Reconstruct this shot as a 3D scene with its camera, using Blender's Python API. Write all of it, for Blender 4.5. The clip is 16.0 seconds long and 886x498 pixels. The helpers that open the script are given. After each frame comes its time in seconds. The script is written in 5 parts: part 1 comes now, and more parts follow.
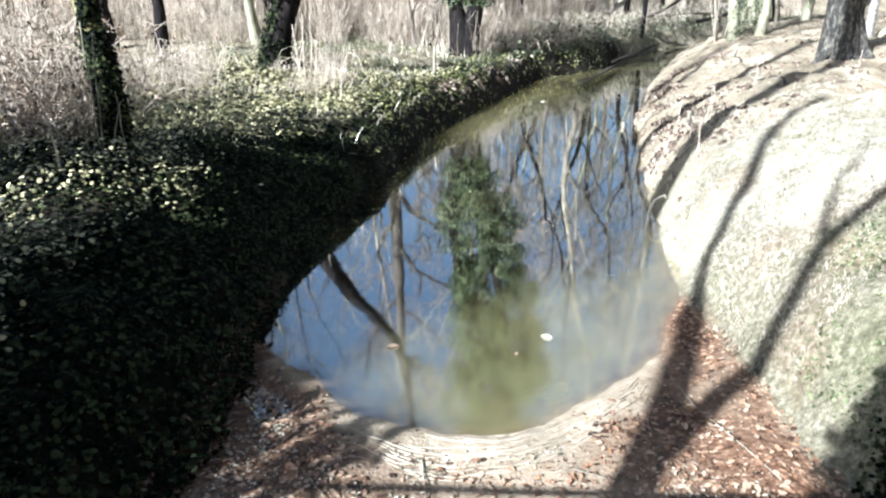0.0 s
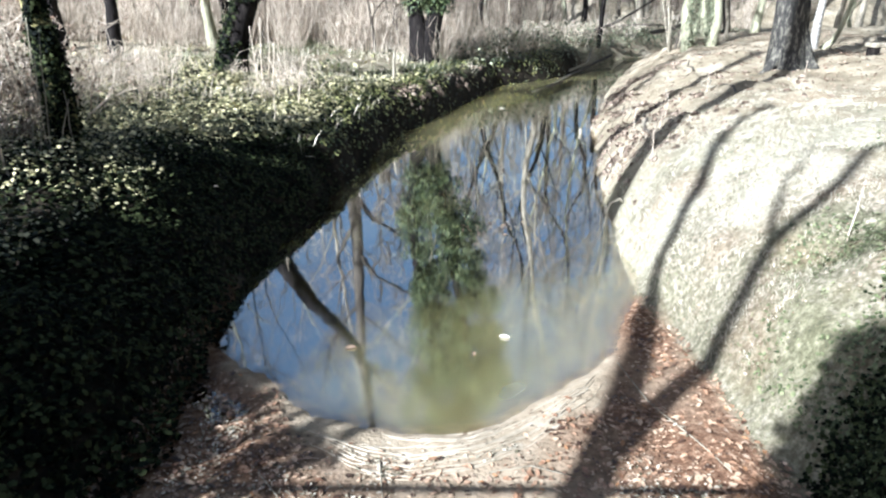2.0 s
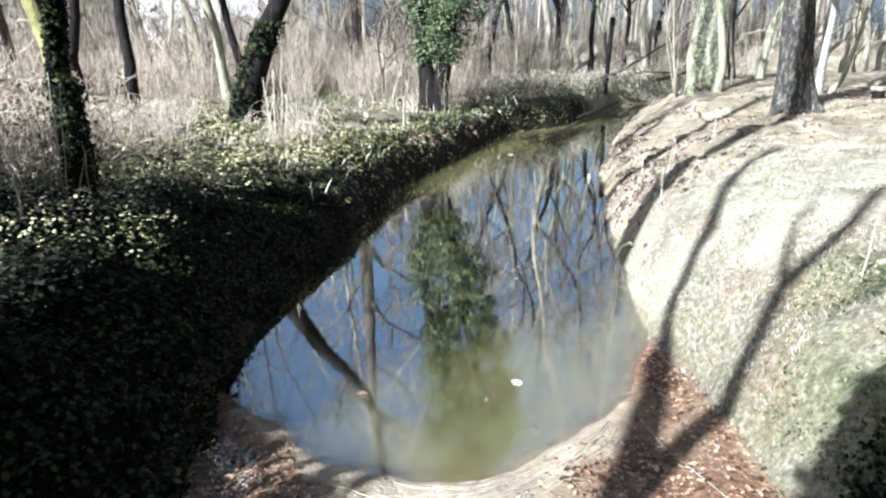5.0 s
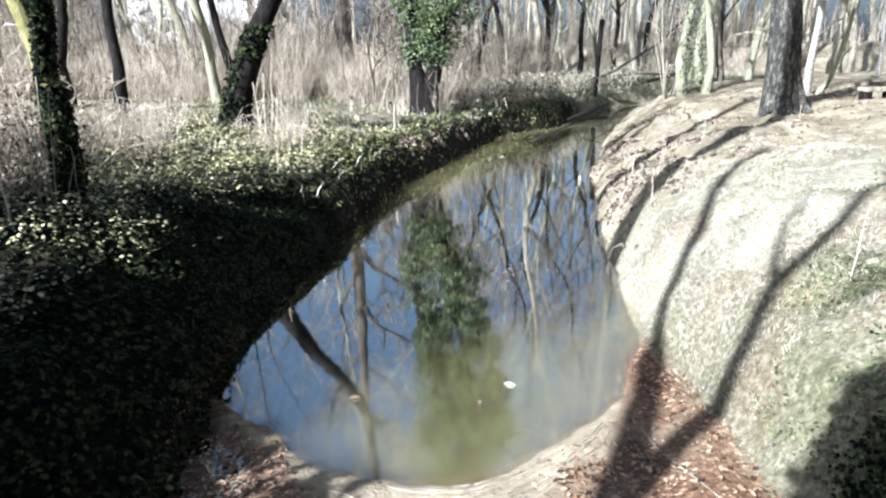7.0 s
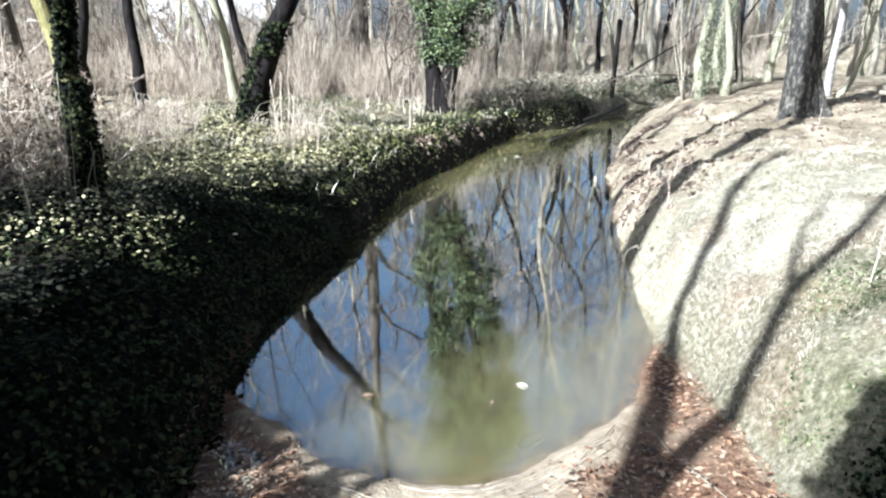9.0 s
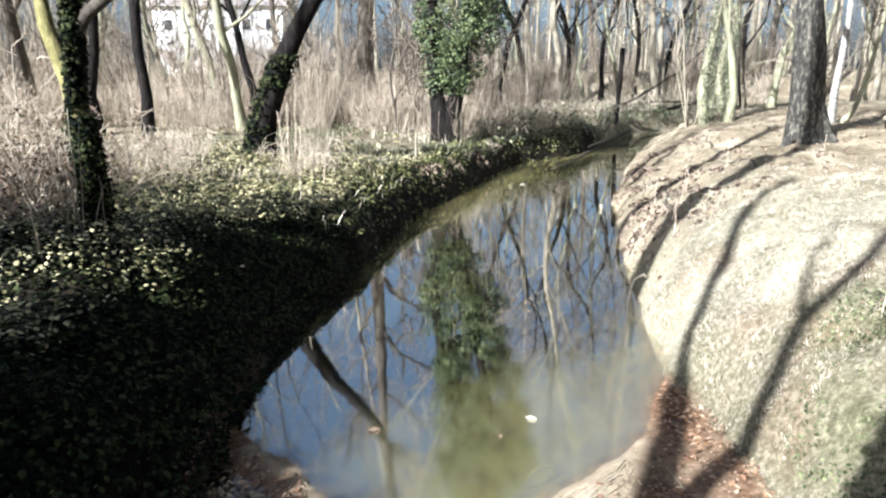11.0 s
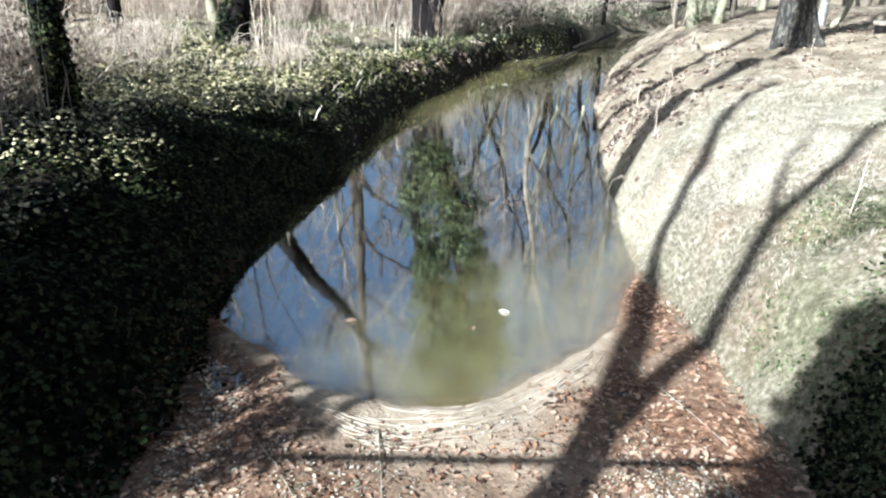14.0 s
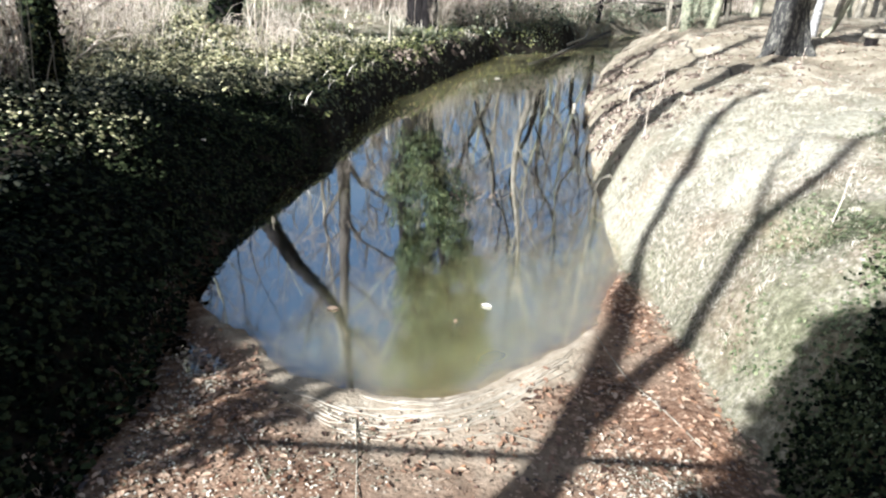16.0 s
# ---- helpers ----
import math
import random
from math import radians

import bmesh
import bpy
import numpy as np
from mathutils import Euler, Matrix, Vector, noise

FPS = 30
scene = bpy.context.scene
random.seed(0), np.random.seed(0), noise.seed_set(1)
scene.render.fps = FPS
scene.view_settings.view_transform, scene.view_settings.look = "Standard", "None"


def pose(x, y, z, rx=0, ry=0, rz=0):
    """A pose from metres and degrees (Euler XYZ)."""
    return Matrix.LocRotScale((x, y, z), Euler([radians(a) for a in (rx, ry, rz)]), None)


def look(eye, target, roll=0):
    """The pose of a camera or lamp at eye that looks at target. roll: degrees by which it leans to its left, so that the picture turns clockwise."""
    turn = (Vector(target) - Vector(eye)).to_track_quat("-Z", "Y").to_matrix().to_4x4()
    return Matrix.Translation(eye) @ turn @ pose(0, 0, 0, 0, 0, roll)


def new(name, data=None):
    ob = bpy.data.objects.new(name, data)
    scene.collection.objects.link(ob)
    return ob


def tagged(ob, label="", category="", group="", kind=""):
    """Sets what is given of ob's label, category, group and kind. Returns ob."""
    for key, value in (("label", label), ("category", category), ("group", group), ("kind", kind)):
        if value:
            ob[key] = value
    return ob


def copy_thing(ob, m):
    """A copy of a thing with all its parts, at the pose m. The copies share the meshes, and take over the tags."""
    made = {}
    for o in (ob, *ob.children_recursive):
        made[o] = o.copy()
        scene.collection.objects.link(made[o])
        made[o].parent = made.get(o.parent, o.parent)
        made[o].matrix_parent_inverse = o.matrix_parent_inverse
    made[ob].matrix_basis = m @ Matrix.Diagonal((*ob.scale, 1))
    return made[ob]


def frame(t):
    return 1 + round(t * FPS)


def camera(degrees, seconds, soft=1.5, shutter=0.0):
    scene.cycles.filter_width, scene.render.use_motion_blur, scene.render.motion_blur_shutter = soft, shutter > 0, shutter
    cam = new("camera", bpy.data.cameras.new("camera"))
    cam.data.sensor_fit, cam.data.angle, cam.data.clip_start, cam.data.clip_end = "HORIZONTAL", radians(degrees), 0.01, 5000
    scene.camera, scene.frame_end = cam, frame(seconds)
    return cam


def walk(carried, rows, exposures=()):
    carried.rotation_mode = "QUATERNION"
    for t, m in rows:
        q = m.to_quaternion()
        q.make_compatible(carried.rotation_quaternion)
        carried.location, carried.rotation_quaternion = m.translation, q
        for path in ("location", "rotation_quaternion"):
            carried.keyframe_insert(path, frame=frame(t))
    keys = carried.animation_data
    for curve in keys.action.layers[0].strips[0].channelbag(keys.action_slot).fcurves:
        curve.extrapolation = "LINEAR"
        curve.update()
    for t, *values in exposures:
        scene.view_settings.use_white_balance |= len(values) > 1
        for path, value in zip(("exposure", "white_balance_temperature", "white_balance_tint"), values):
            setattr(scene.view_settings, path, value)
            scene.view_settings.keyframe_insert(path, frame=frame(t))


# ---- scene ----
cam = camera(66.47, 16.0, soft=2.3)
# seconds, place in metres, yaw to the left, pitch up, roll
PATH = [
    (0.0, -0.021, 0.015, 2.753, 3.40, -21.66, -0.65),
    (0.5, -0.017, 0.013, 2.718, 3.58, -24.51, -0.22),
    (1.0, -0.013, 0.016, 2.722, 3.27, -23.69, -0.71),
    (1.5, -0.013, 0.019, 2.723, 1.32, -21.84, 0.10),
    (2.0, 0.004, -0.000, 2.695, -0.14, -21.00, 0.52),
    (2.5, 0.006, -0.008, 2.690, -1.10, -17.71, 0.51),
    (3.0, 0.003, -0.016, 2.685, 0.23, -17.05, -0.02),
    (3.5, 0.015, -0.019, 2.691, -0.00, -17.30, -0.54),
    (3.7, 0.011, -0.022, 2.682, 1.06, -16.83, -0.54),
    (6.0, 0.006, -0.015, 2.690, 0.68, -17.23, -0.15),
    (6.5, 0.006, -0.017, 2.691, 0.61, -17.18, -0.43),
    (7.0, 0.003, -0.016, 2.691, 0.09, -16.88, -0.52),
    (7.5, -0.003, -0.015, 2.693, -0.01, -16.82, -0.36),
    (8.0, -0.000, -0.015, 2.693, 0.01, -16.81, -0.42),
    (10.3, -0.006, 0.002, 2.693, 3.04, -17.18, 0.68),
    (10.5, -0.005, 0.006, 2.708, 1.22, -15.05, 0.68),
    (11.0, -0.011, 0.009, 2.734, 1.80, -14.72, -0.60),
    (11.5, 0.004, 0.020, 2.747, -0.05, -16.60, 0.91),
    (12.0, 0.011, 0.016, 2.754, -2.12, -17.83, 0.89),
    (12.5, 0.010, 0.026, 2.738, -3.21, -20.60, 1.25),
    (13.0, 0.012, 0.021, 2.749, -3.91, -20.37, 1.43),
    (13.5, 0.008, 0.019, 2.738, -2.66, -20.47, 1.14),
    (14.0, 0.012, -0.006, 2.661, -0.04, -22.82, 0.99),
    (14.5, 0.019, -0.007, 2.663, -2.86, -22.19, 3.97),
    (15.0, 0.017, -0.006, 2.661, -2.78, -23.41, 3.34),
    (15.5, 0.003, -0.003, 2.655, -1.19, -23.62, 3.93),
    (16.0, 0.011, 0.003, 2.660, -1.46, -23.48, 4.03),
]
walk(cam, [(t, pose(x, y, z, 90 + pitch, 0, yaw) @ pose(0, 0, 0, 0, 0, roll)) for t, x, y, z, yaw, pitch, roll in PATH],
     exposures=[(0.0, 2.07, 4930, 9), (1.2, 2.05, 4930, 9), (2.0, 1.97, 4930, 9), (3.5, 1.90, 4930, 9), (8.0, 1.90, 4930, 9), (10.5, 1.98, 4930, 9), (11.0, 1.86, 5230, 10), (12.0, 1.86, 5080, 9), (13.0, 1.84, 4910, 9), (14.0, 1.81, 4980, 9), (16.0, 1.84, 5080, 10)])

# ---- light: a low winter sun from behind and to the left, clear sky ----
SUN_AZ, SUN_EL = radians(223), radians(30)
world = bpy.data.worlds.new("winter_sky")
scene.world = world
world.use_nodes = True
wn = world.node_tree.nodes
sky = wn.new("ShaderNodeTexSky")
sky.sky_type, sky.sun_disc = "NISHITA", False
sky.sun_elevation, sky.sun_rotation = SUN_EL, SUN_AZ
sky.air_density, sky.dust_density = 0.85, 3.5
wn["Background"].inputs["Strength"].default_value = 0.05
haze = wn.new("ShaderNodeHueSaturation")
haze.inputs["Saturation"].default_value, haze.inputs["Value"].default_value = 0.72, 0.78
haze.inputs["Hue"].default_value = 0.478
world.node_tree.links.new(sky.outputs[0], haze.inputs["Color"])
world.node_tree.links.new(haze.outputs[0], wn["Background"].inputs["Color"])
to_sun = Vector((math.sin(SUN_AZ) * math.cos(SUN_EL), math.cos(SUN_AZ) * math.cos(SUN_EL), math.sin(SUN_EL)))
sun_data = bpy.data.lights.new("sun", "SUN")
sun_data.energy, sun_data.angle, sun_data.color = 5.0, radians(0.55), (1.0, 0.905, 0.775)
sun = new("sun", sun_data)
sun.matrix_world = look(to_sun * 50, (0, 0, 0))

# ---- materials ----
def shader(name, stops, scale=8.0, rough=0.8, bump=0.3, detail=6.0, fine=60.0, spec=0.3, island=0.0, stretch=(1, 1, 1), coords="Object"):
    """A surface whose colour runs over the given stops by noise at two scales, with relief."""
    m = bpy.data.materials.new(name)
    m.use_nodes = True
    n, ln = m.node_tree.nodes, m.node_tree.links
    b = n["Principled BSDF"]
    b.inputs["Roughness"].default_value = rough
    b.inputs["Specular IOR Level"].default_value = spec
    tc = n.new("ShaderNodeTexCoord")
    mp = n.new("ShaderNodeMapping")
    mp.inputs["Scale"].default_value = stretch
    ln.new(tc.outputs[coords], mp.inputs["Vector"])
    a = n.new("ShaderNodeTexNoise")
    a.inputs["Scale"].default_value, a.inputs["Detail"].default_value, a.inputs["Roughness"].default_value = scale, detail, 0.65
    f = n.new("ShaderNodeTexNoise")
    f.inputs["Scale"].default_value, f.inputs["Detail"].default_value = fine, 3.0
    ln.new(mp.outputs[0], a.inputs["Vector"])
    ln.new(mp.outputs[0], f.inputs["Vector"])
    mix = n.new("ShaderNodeMath")
    mix.operation = "MULTIPLY_ADD"
    mix.inputs[1].default_value = 0.35
    ln.new(f.outputs["Fac"], mix.inputs[0])
    sub = n.new("ShaderNodeMath")
    sub.operation = "SUBTRACT"
    sub.inputs[1].default_value = 0.175
    ln.new(a.outputs["Fac"], sub.inputs[0])
    ln.new(sub.outputs[0], mix.inputs[2])
    fac = mix.outputs[0]
    if island:
        g = n.new("ShaderNodeNewGeometry")
        w = n.new("ShaderNodeMath")
        w.operation = "MULTIPLY_ADD"
        w.inputs[1].default_value = island
        ln.new(g.outputs["Random Per Island"], w.inputs[0])
        s2 = n.new("ShaderNodeMath")
        s2.operation = "SUBTRACT"
        s2.inputs[1].default_value = island / 2
        ln.new(fac, s2.inputs[0])
        ln.new(s2.outputs[0], w.inputs[2])
        fac = w.outputs[0]
    r = n.new("ShaderNodeValToRGB")
    while len(r.color_ramp.elements) < len(stops):
        r.color_ramp.elements.new(0.5)
    for k, c in enumerate(stops):
        r.color_ramp.elements[k].position = 0.22 + 0.56 * k / (len(stops) - 1)
        r.color_ramp.elements[k].color = (*c, 1)
    ln.new(fac, r.inputs["Fac"])
    ln.new(r.outputs["Color"], b.inputs["Base Color"])
    if bump:
        bp = n.new("ShaderNodeBump")
        bp.inputs["Strength"].default_value, bp.inputs["Distance"].default_value = bump, 0.03
        ln.new(mix.outputs[0], bp.inputs["Height"])
        ln.new(bp.outputs[0], b.inputs["Normal"])
    return m


BARK = shader("grey_brown_bark", [(0.02, 0.016, 0.012), (0.075, 0.062, 0.047), (0.17, 0.15, 0.11)], 5, 0.9, 0.9, stretch=(3, 3, 0.7), fine=25)
BARK_ROUGH = shader("rough_dark_bark", [(0.01, 0.01, 0.01), (0.045, 0.042, 0.036), (0.3, 0.275, 0.21)], 5.5, 0.95, 1.0, stretch=(3, 3, 1), fine=14, detail=9, spec=0.15)
BARK_PALE = shader("pale_bark", [(0.08, 0.066, 0.044), (0.27, 0.237, 0.172), (0.46, 0.415, 0.32)], 4, 0.9, 0.6, stretch=(3, 3, 0.8), fine=25)
BARK_MOSS = shader("mossy_bark", [(0.06, 0.052, 0.02), (0.2, 0.178, 0.066), (0.38, 0.345, 0.16)], 5, 0.95, 0.8, stretch=(3, 3, 0.8), fine=25)
BARK_BIRCH = shader("white_birch_bark", [(0.07, 0.06, 0.052), (0.3, 0.28, 0.245), (0.52, 0.5, 0.46)], 5, 0.8, 0.3, stretch=(1, 1, 4), fine=20)
TWIG = shader("grey_twigs", [(0.07, 0.055, 0.042), (0.21, 0.17, 0.128), (0.41, 0.34, 0.26)], 3, 0.9, 0, fine=30)
CANE = shader("dry_tan_canes", [(0.17, 0.133, 0.093), (0.46, 0.382, 0.285), (0.68, 0.59, 0.465)], 3, 0.9, 0, fine=30, island=0.7)
# Light put into colour: IVY near black for shade, IVY_SUN brighter for sun.
IVY = shader("shaded_ivy_leaves", [(0.002, 0.003, 0.002), (0.006, 0.009, 0.004), (0.046, 0.054, 0.022)], 6, 0.6, 0, fine=30, spec=0.03, island=0.8)
IVY_SUN = shader("sunlit_ground_ivy", [(0.01, 0.016, 0.006), (0.06, 0.07, 0.02), (0.28, 0.275, 0.1)], 4, 0.55, 0, fine=30, spec=0.2, island=0.8)
BRAMBLE = shader("grey_green_bramble_leaves", [(0.04, 0.05, 0.028), (0.13, 0.142, 0.08), (0.3, 0.305, 0.19)], 3, 0.6, 0, fine=30, spec=0.2, island=0.7)
HERB = shader("pale_green_low_leaves", [(0.022, 0.026, 0.01), (0.18, 0.168, 0.068), (0.5, 0.445, 0.245)], 3, 0.6, 0, fine=30, spec=0.3, island=1.0)
# Near-black bark; darkness of the shade under the ivy included in its colour.
BARK_DARK = shader("dark_shaded_bark", [(0.005, 0.005, 0.005), (0.013, 0.011, 0.01), (0.042, 0.036, 0.03)], 5, 0.9, 0.9, stretch=(3, 3, 0.7), fine=25, spec=0.06)
BARK_LICHEN = shader("lichen_grey_bark", [(0.09, 0.086, 0.05), (0.26, 0.25, 0.16), (0.45, 0.43, 0.3)], 4, 0.9, 0.6, stretch=(3, 3, 0.8), fine=25)
IVY_TREE = shader("tree_ivy_leaves", [(0.014, 0.026, 0.012), (0.055, 0.076, 0.03), (0.165, 0.19, 0.08)], 2, 0.5, 0, fine=30, spec=0.25, island=0.7)
DEAD = shader("dead_leaves", [(0.055, 0.034, 0.022), (0.165, 0.106, 0.068), (0.3, 0.215, 0.145), (0.46, 0.37, 0.27)], 10, 0.75, 0, fine=50, island=0.7)
WET_LEAF = shader("wet_matted_leaves", [(0.05, 0.026, 0.015), (0.17, 0.09, 0.047), (0.3, 0.175, 0.1), (0.46, 0.33, 0.215)], 4, 0.42, 0, fine=30, spec=0.6, island=0.7)
STRAW = shader("straw_grass", [(0.07, 0.065, 0.034), (0.34, 0.302, 0.214), (0.65, 0.585, 0.455)], 5, 0.8, 0, fine=25, island=0.6)
GREENGRASS = shader("green_grass", [(0.025, 0.036, 0.012), (0.09, 0.104, 0.044), (0.22, 0.228, 0.115)], 2, 0.7, 0, fine=20, island=0.5)
SILT = shader("pale_silt", [(0.23, 0.19, 0.13), (0.34, 0.29, 0.21), (0.45, 0.39, 0.3)], 6, 0.7, 0.3, fine=60)
METAL = shader("weathered_rail_steel", [(0.08, 0.08, 0.08), (0.14, 0.14, 0.14), (0.2, 0.19, 0.18)], 12, 0.5, 0.1)
PLANK = shader("grey_deck_planks", [(0.14, 0.12, 0.1), (0.25, 0.22, 0.18), (0.36, 0.33, 0.28)], 5, 0.85, 0.4, stretch=(6, 1, 1))
PLASTER = shader("white_plaster", [(0.7, 0.69, 0.66), (0.78, 0.77, 0.74), (0.82, 0.81, 0.79)], 1, 0.9, 0.1)
SOIL = shader("crumbly_bank_soil", [(0.08, 0.056, 0.038), (0.22, 0.163, 0.115), (0.42, 0.335, 0.25)], 12, 0.95, 0.6, fine=60, island=0.6)
ROOF = shader("grey_roof_tiles", [(0.2, 0.17, 0.15), (0.3, 0.27, 0.25), (0.38, 0.35, 0.33)], 3, 0.9, 0.3)
GLASS = shader("dark_window_glass", [(0.02, 0.025, 0.03), (0.03, 0.035, 0.04), (0.05, 0.055, 0.06)], 2, 0.1, 0, spec=0.6)


def ground_material():
    """Soil whose cover changes by zone: litter everywhere, grass on the sunny bank, mud and silt beside the water."""
    m = shader("woodland_ground", [(0.08, 0.064, 0.04), (0.25, 0.21, 0.14), (0.48, 0.425, 0.315)], 1.3, 0.95, 1.0, detail=10, fine=35, spec=0.08)
    n, ln = m.node_tree.nodes, m.node_tree.links
    b = n["Principled BSDF"]
    base = b.inputs["Base Color"].links[0].from_socket
    tc = [k for k in n if k.type == "TEX_COORD"][0]

    def layer(under, stops, attribute, scale):
        t = n.new("ShaderNodeTexNoise")
        t.inputs["Scale"].default_value, t.inputs["Detail"].default_value, t.inputs["Roughness"].default_value = scale, 8, 0.7
        ln.new(tc.outputs["Object"], t.inputs["Vector"])
        r = n.new("ShaderNodeValToRGB")
        while len(r.color_ramp.elements) < len(stops):
            r.color_ramp.elements.new(0.5)
        for k, c in enumerate(stops):
            r.color_ramp.elements[k].position = 0.3 + 0.4 * k / (len(stops) - 1)
            r.color_ramp.elements[k].color = (*c, 1)
        ln.new(t.outputs["Fac"], r.inputs["Fac"])
        a = n.new("ShaderNodeAttribute")
        a.attribute_name = attribute
        mx = n.new("ShaderNodeMix")
        mx.data_type = "RGBA"
        ln.new(a.outputs["Fac"], mx.inputs[0])
        ln.new(under, mx.inputs[6])
        ln.new(r.outputs["Color"], mx.inputs[7])
        return mx.outputs[2]
    # Near-black layer: soil under ivy with the bank's shade put into its colour.
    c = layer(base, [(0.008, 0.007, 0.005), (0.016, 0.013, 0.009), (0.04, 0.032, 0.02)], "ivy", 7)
    c = layer(c, [(0.03, 0.028, 0.018), (0.18, 0.155, 0.108), (0.5, 0.44, 0.35)], "grass", 22)
    c = layer(c, [(0.13, 0.12, 0.075), (0.37, 0.34, 0.245), (0.62, 0.575, 0.455)], "straw", 20)
    c = layer(c, [(0.36, 0.31, 0.24), (0.48, 0.42, 0.34), (0.58, 0.53, 0.45)], "path", 5)
    c = layer(c, [(0.03, 0.03, 0.016), (0.112, 0.106, 0.06), (0.28, 0.262, 0.165)], "moss_and_shade", 14)
    c = layer(c, [(0.04, 0.021, 0.013), (0.155, 0.089, 0.052), (0.33, 0.222, 0.142)], "mud", 16)
    c = layer(c, [(0.19, 0.15, 0.098), (0.315, 0.255, 0.173), (0.43, 0.36, 0.257)], "silt", 6)
    ln.new(c, b.inputs["Base Color"])
    return m


def water_material():
    """Still, murky, olive water, paler where silt hangs in the shallows."""
    m = bpy.data.materials.new("murky_water")
    m.use_nodes = True
    n, ln = m.node_tree.nodes, m.node_tree.links
    b = n["Principled BSDF"]
    b.inputs["Roughness"].default_value = 0.015
    b.inputs["IOR"].default_value = 8.5
    b.subsurface_method = "BURLEY"
    b.inputs["Subsurface Weight"].default_value = 1.0
    b.inputs["Subsurface Radius"].default_value = (1.5, 1.5, 1.1)
    tc = n.new("ShaderNodeTexCoord")
    t = n.new("ShaderNodeTexNoise")
    t.inputs["Scale"].default_value, t.inputs["Detail"].default_value = 0.55, 5
    ln.new(tc.outputs["Object"], t.inputs["Vector"])
    r = n.new("ShaderNodeValToRGB")
    r.color_ramp.elements[0].position, r.color_ramp.elements[0].color = 0.3, (0.019, 0.0175, 0.008, 1)
    r.color_ramp.elements[1].position, r.color_ramp.elements[1].color = 0.7, (0.07, 0.064, 0.027, 1)
    ln.new(t.outputs["Fac"], r.inputs["Fac"])
    a = n.new("ShaderNodeAttribute")
    a.attribute_name = "shallow"
    mx = n.new("ShaderNodeMix")
    mx.data_type = "RGBA"
    ln.new(a.outputs["Fac"], mx.inputs[0])
    ln.new(r.outputs["Color"], mx.inputs[6])
    mx.inputs[7].default_value = (0.43, 0.378, 0.15, 1)
    ln.new(mx.outputs[2], b.inputs["Base Color"])
    film = n.new("ShaderNodeMapRange")
    film.inputs["To Min"].default_value, film.inputs["To Max"].default_value = 0.03, 0.13
    ln.new(a.outputs["Fac"], film.inputs["Value"])
    ln.new(film.outputs[0], b.inputs["Roughness"])
    reach = n.new("ShaderNodeMapRange")
    reach.inputs["To Min"].default_value, reach.inputs["To Max"].default_value = 1.0, 0.25
    ln.new(a.outputs["Fac"], reach.inputs["Value"])
    ln.new(reach.outputs[0], b.inputs["Subsurface Scale"])
    w = n.new("ShaderNodeTexNoise")
    w.inputs["Scale"].default_value, w.inputs["Detail"].default_value = 2.2, 2
    ln.new(tc.outputs["Object"], w.inputs["Vector"])
    bp = n.new("ShaderNodeBump")
    bp.inputs["Strength"].default_value, bp.inputs["Distance"].default_value = 0.05, 0.02
    ln.new(w.outputs["Fac"], bp.inputs["Height"])
    ln.new(bp.outputs[0], b.inputs["Normal"])
    # where it is a few centimetres deep one sees the bed through it
    clear = n.new("ShaderNodeBsdfTransparent")
    clear.inputs["Color"].default_value = (0.8, 0.78, 0.62, 1)
    gloss = n.new("ShaderNodeBsdfGlossy")
    gloss.inputs["Roughness"].default_value = 0.015
    ln.new(bp.outputs[0], gloss.inputs["Normal"])
    fr = n.new("ShaderNodeFresnel")
    fr.inputs["IOR"].default_value = 3.8
    top = n.new("ShaderNodeMixShader")
    ln.new(fr.outputs[0], top.inputs[0])
    ln.new(clear.outputs[0], top.inputs[1])
    ln.new(gloss.outputs[0], top.inputs[2])
    ca = n.new("ShaderNodeAttribute")
    ca.attribute_name = "clarity"
    both = n.new("ShaderNodeMixShader")
    ln.new(ca.outputs["Fac"], both.inputs[0])
    ln.new(b.outputs[0], both.inputs[1])
    ln.new(top.outputs[0], both.inputs[2])
    ln.new(both.outputs[0], n["Material Output"].inputs["Surface"])
    return m

# ---- the lie of the land: a stream between two banks ----
LEFT_EDGE = np.array([(-60, -2.3), (2, -1.74), (3.5, -1.72), (4.3, -1.82), (5.1, -1.95), (6, -1.9), (7.5, -1.8), (9.7, -1.48), (12.7, -1.03), (14.4, -0.5),
                      (16, 0.08), (18, 0.75), (19.8, 1.25), (20.8, 1.65), (22, 2.85), (23.2, 3.95), (26.1, 5.3), (29.5, 7.2), (31.5, 9.4), (33.5, 13), (36, 20), (39, 40), (42, 400)])
RIGHT_EDGE = np.array([(-60, 2.3), (2.5, 2.05), (4.3, 2.0), (5, 2.03), (5.6, 1.92), (6.5, 2.02), (6.9, 1.98), (7.9, 2.1), (8.8, 2.28), (11.1, 2.68), (14.2, 3.15),
                       (19.4, 4.7), (25.4, 6.8), (28.5, 9.3), (30.3, 12), (32, 17), (34.5, 30), (37, 60), (40, 400)])
MAT_EDGE = np.array([(-2.3, 5.3), (-1.59, 4.56), (-1.46, 4.41), (-0.95, 4.0), (-0.51, 3.71), (-0.14, 3.65), (0.23, 3.71), (0.63, 3.94), (1.08, 4.28),
                     (1.47, 4.92), (1.76, 5.6), (2.1, 6.3)])
LEFT_PROFILE = np.array([(0, 0), (0.06, 0.12), (0.35, 0.48), (0.75, 0.83), (1.2, 1.0), (2, 1.08), (6, 1.13), (40, 1.3), (500, 3)])
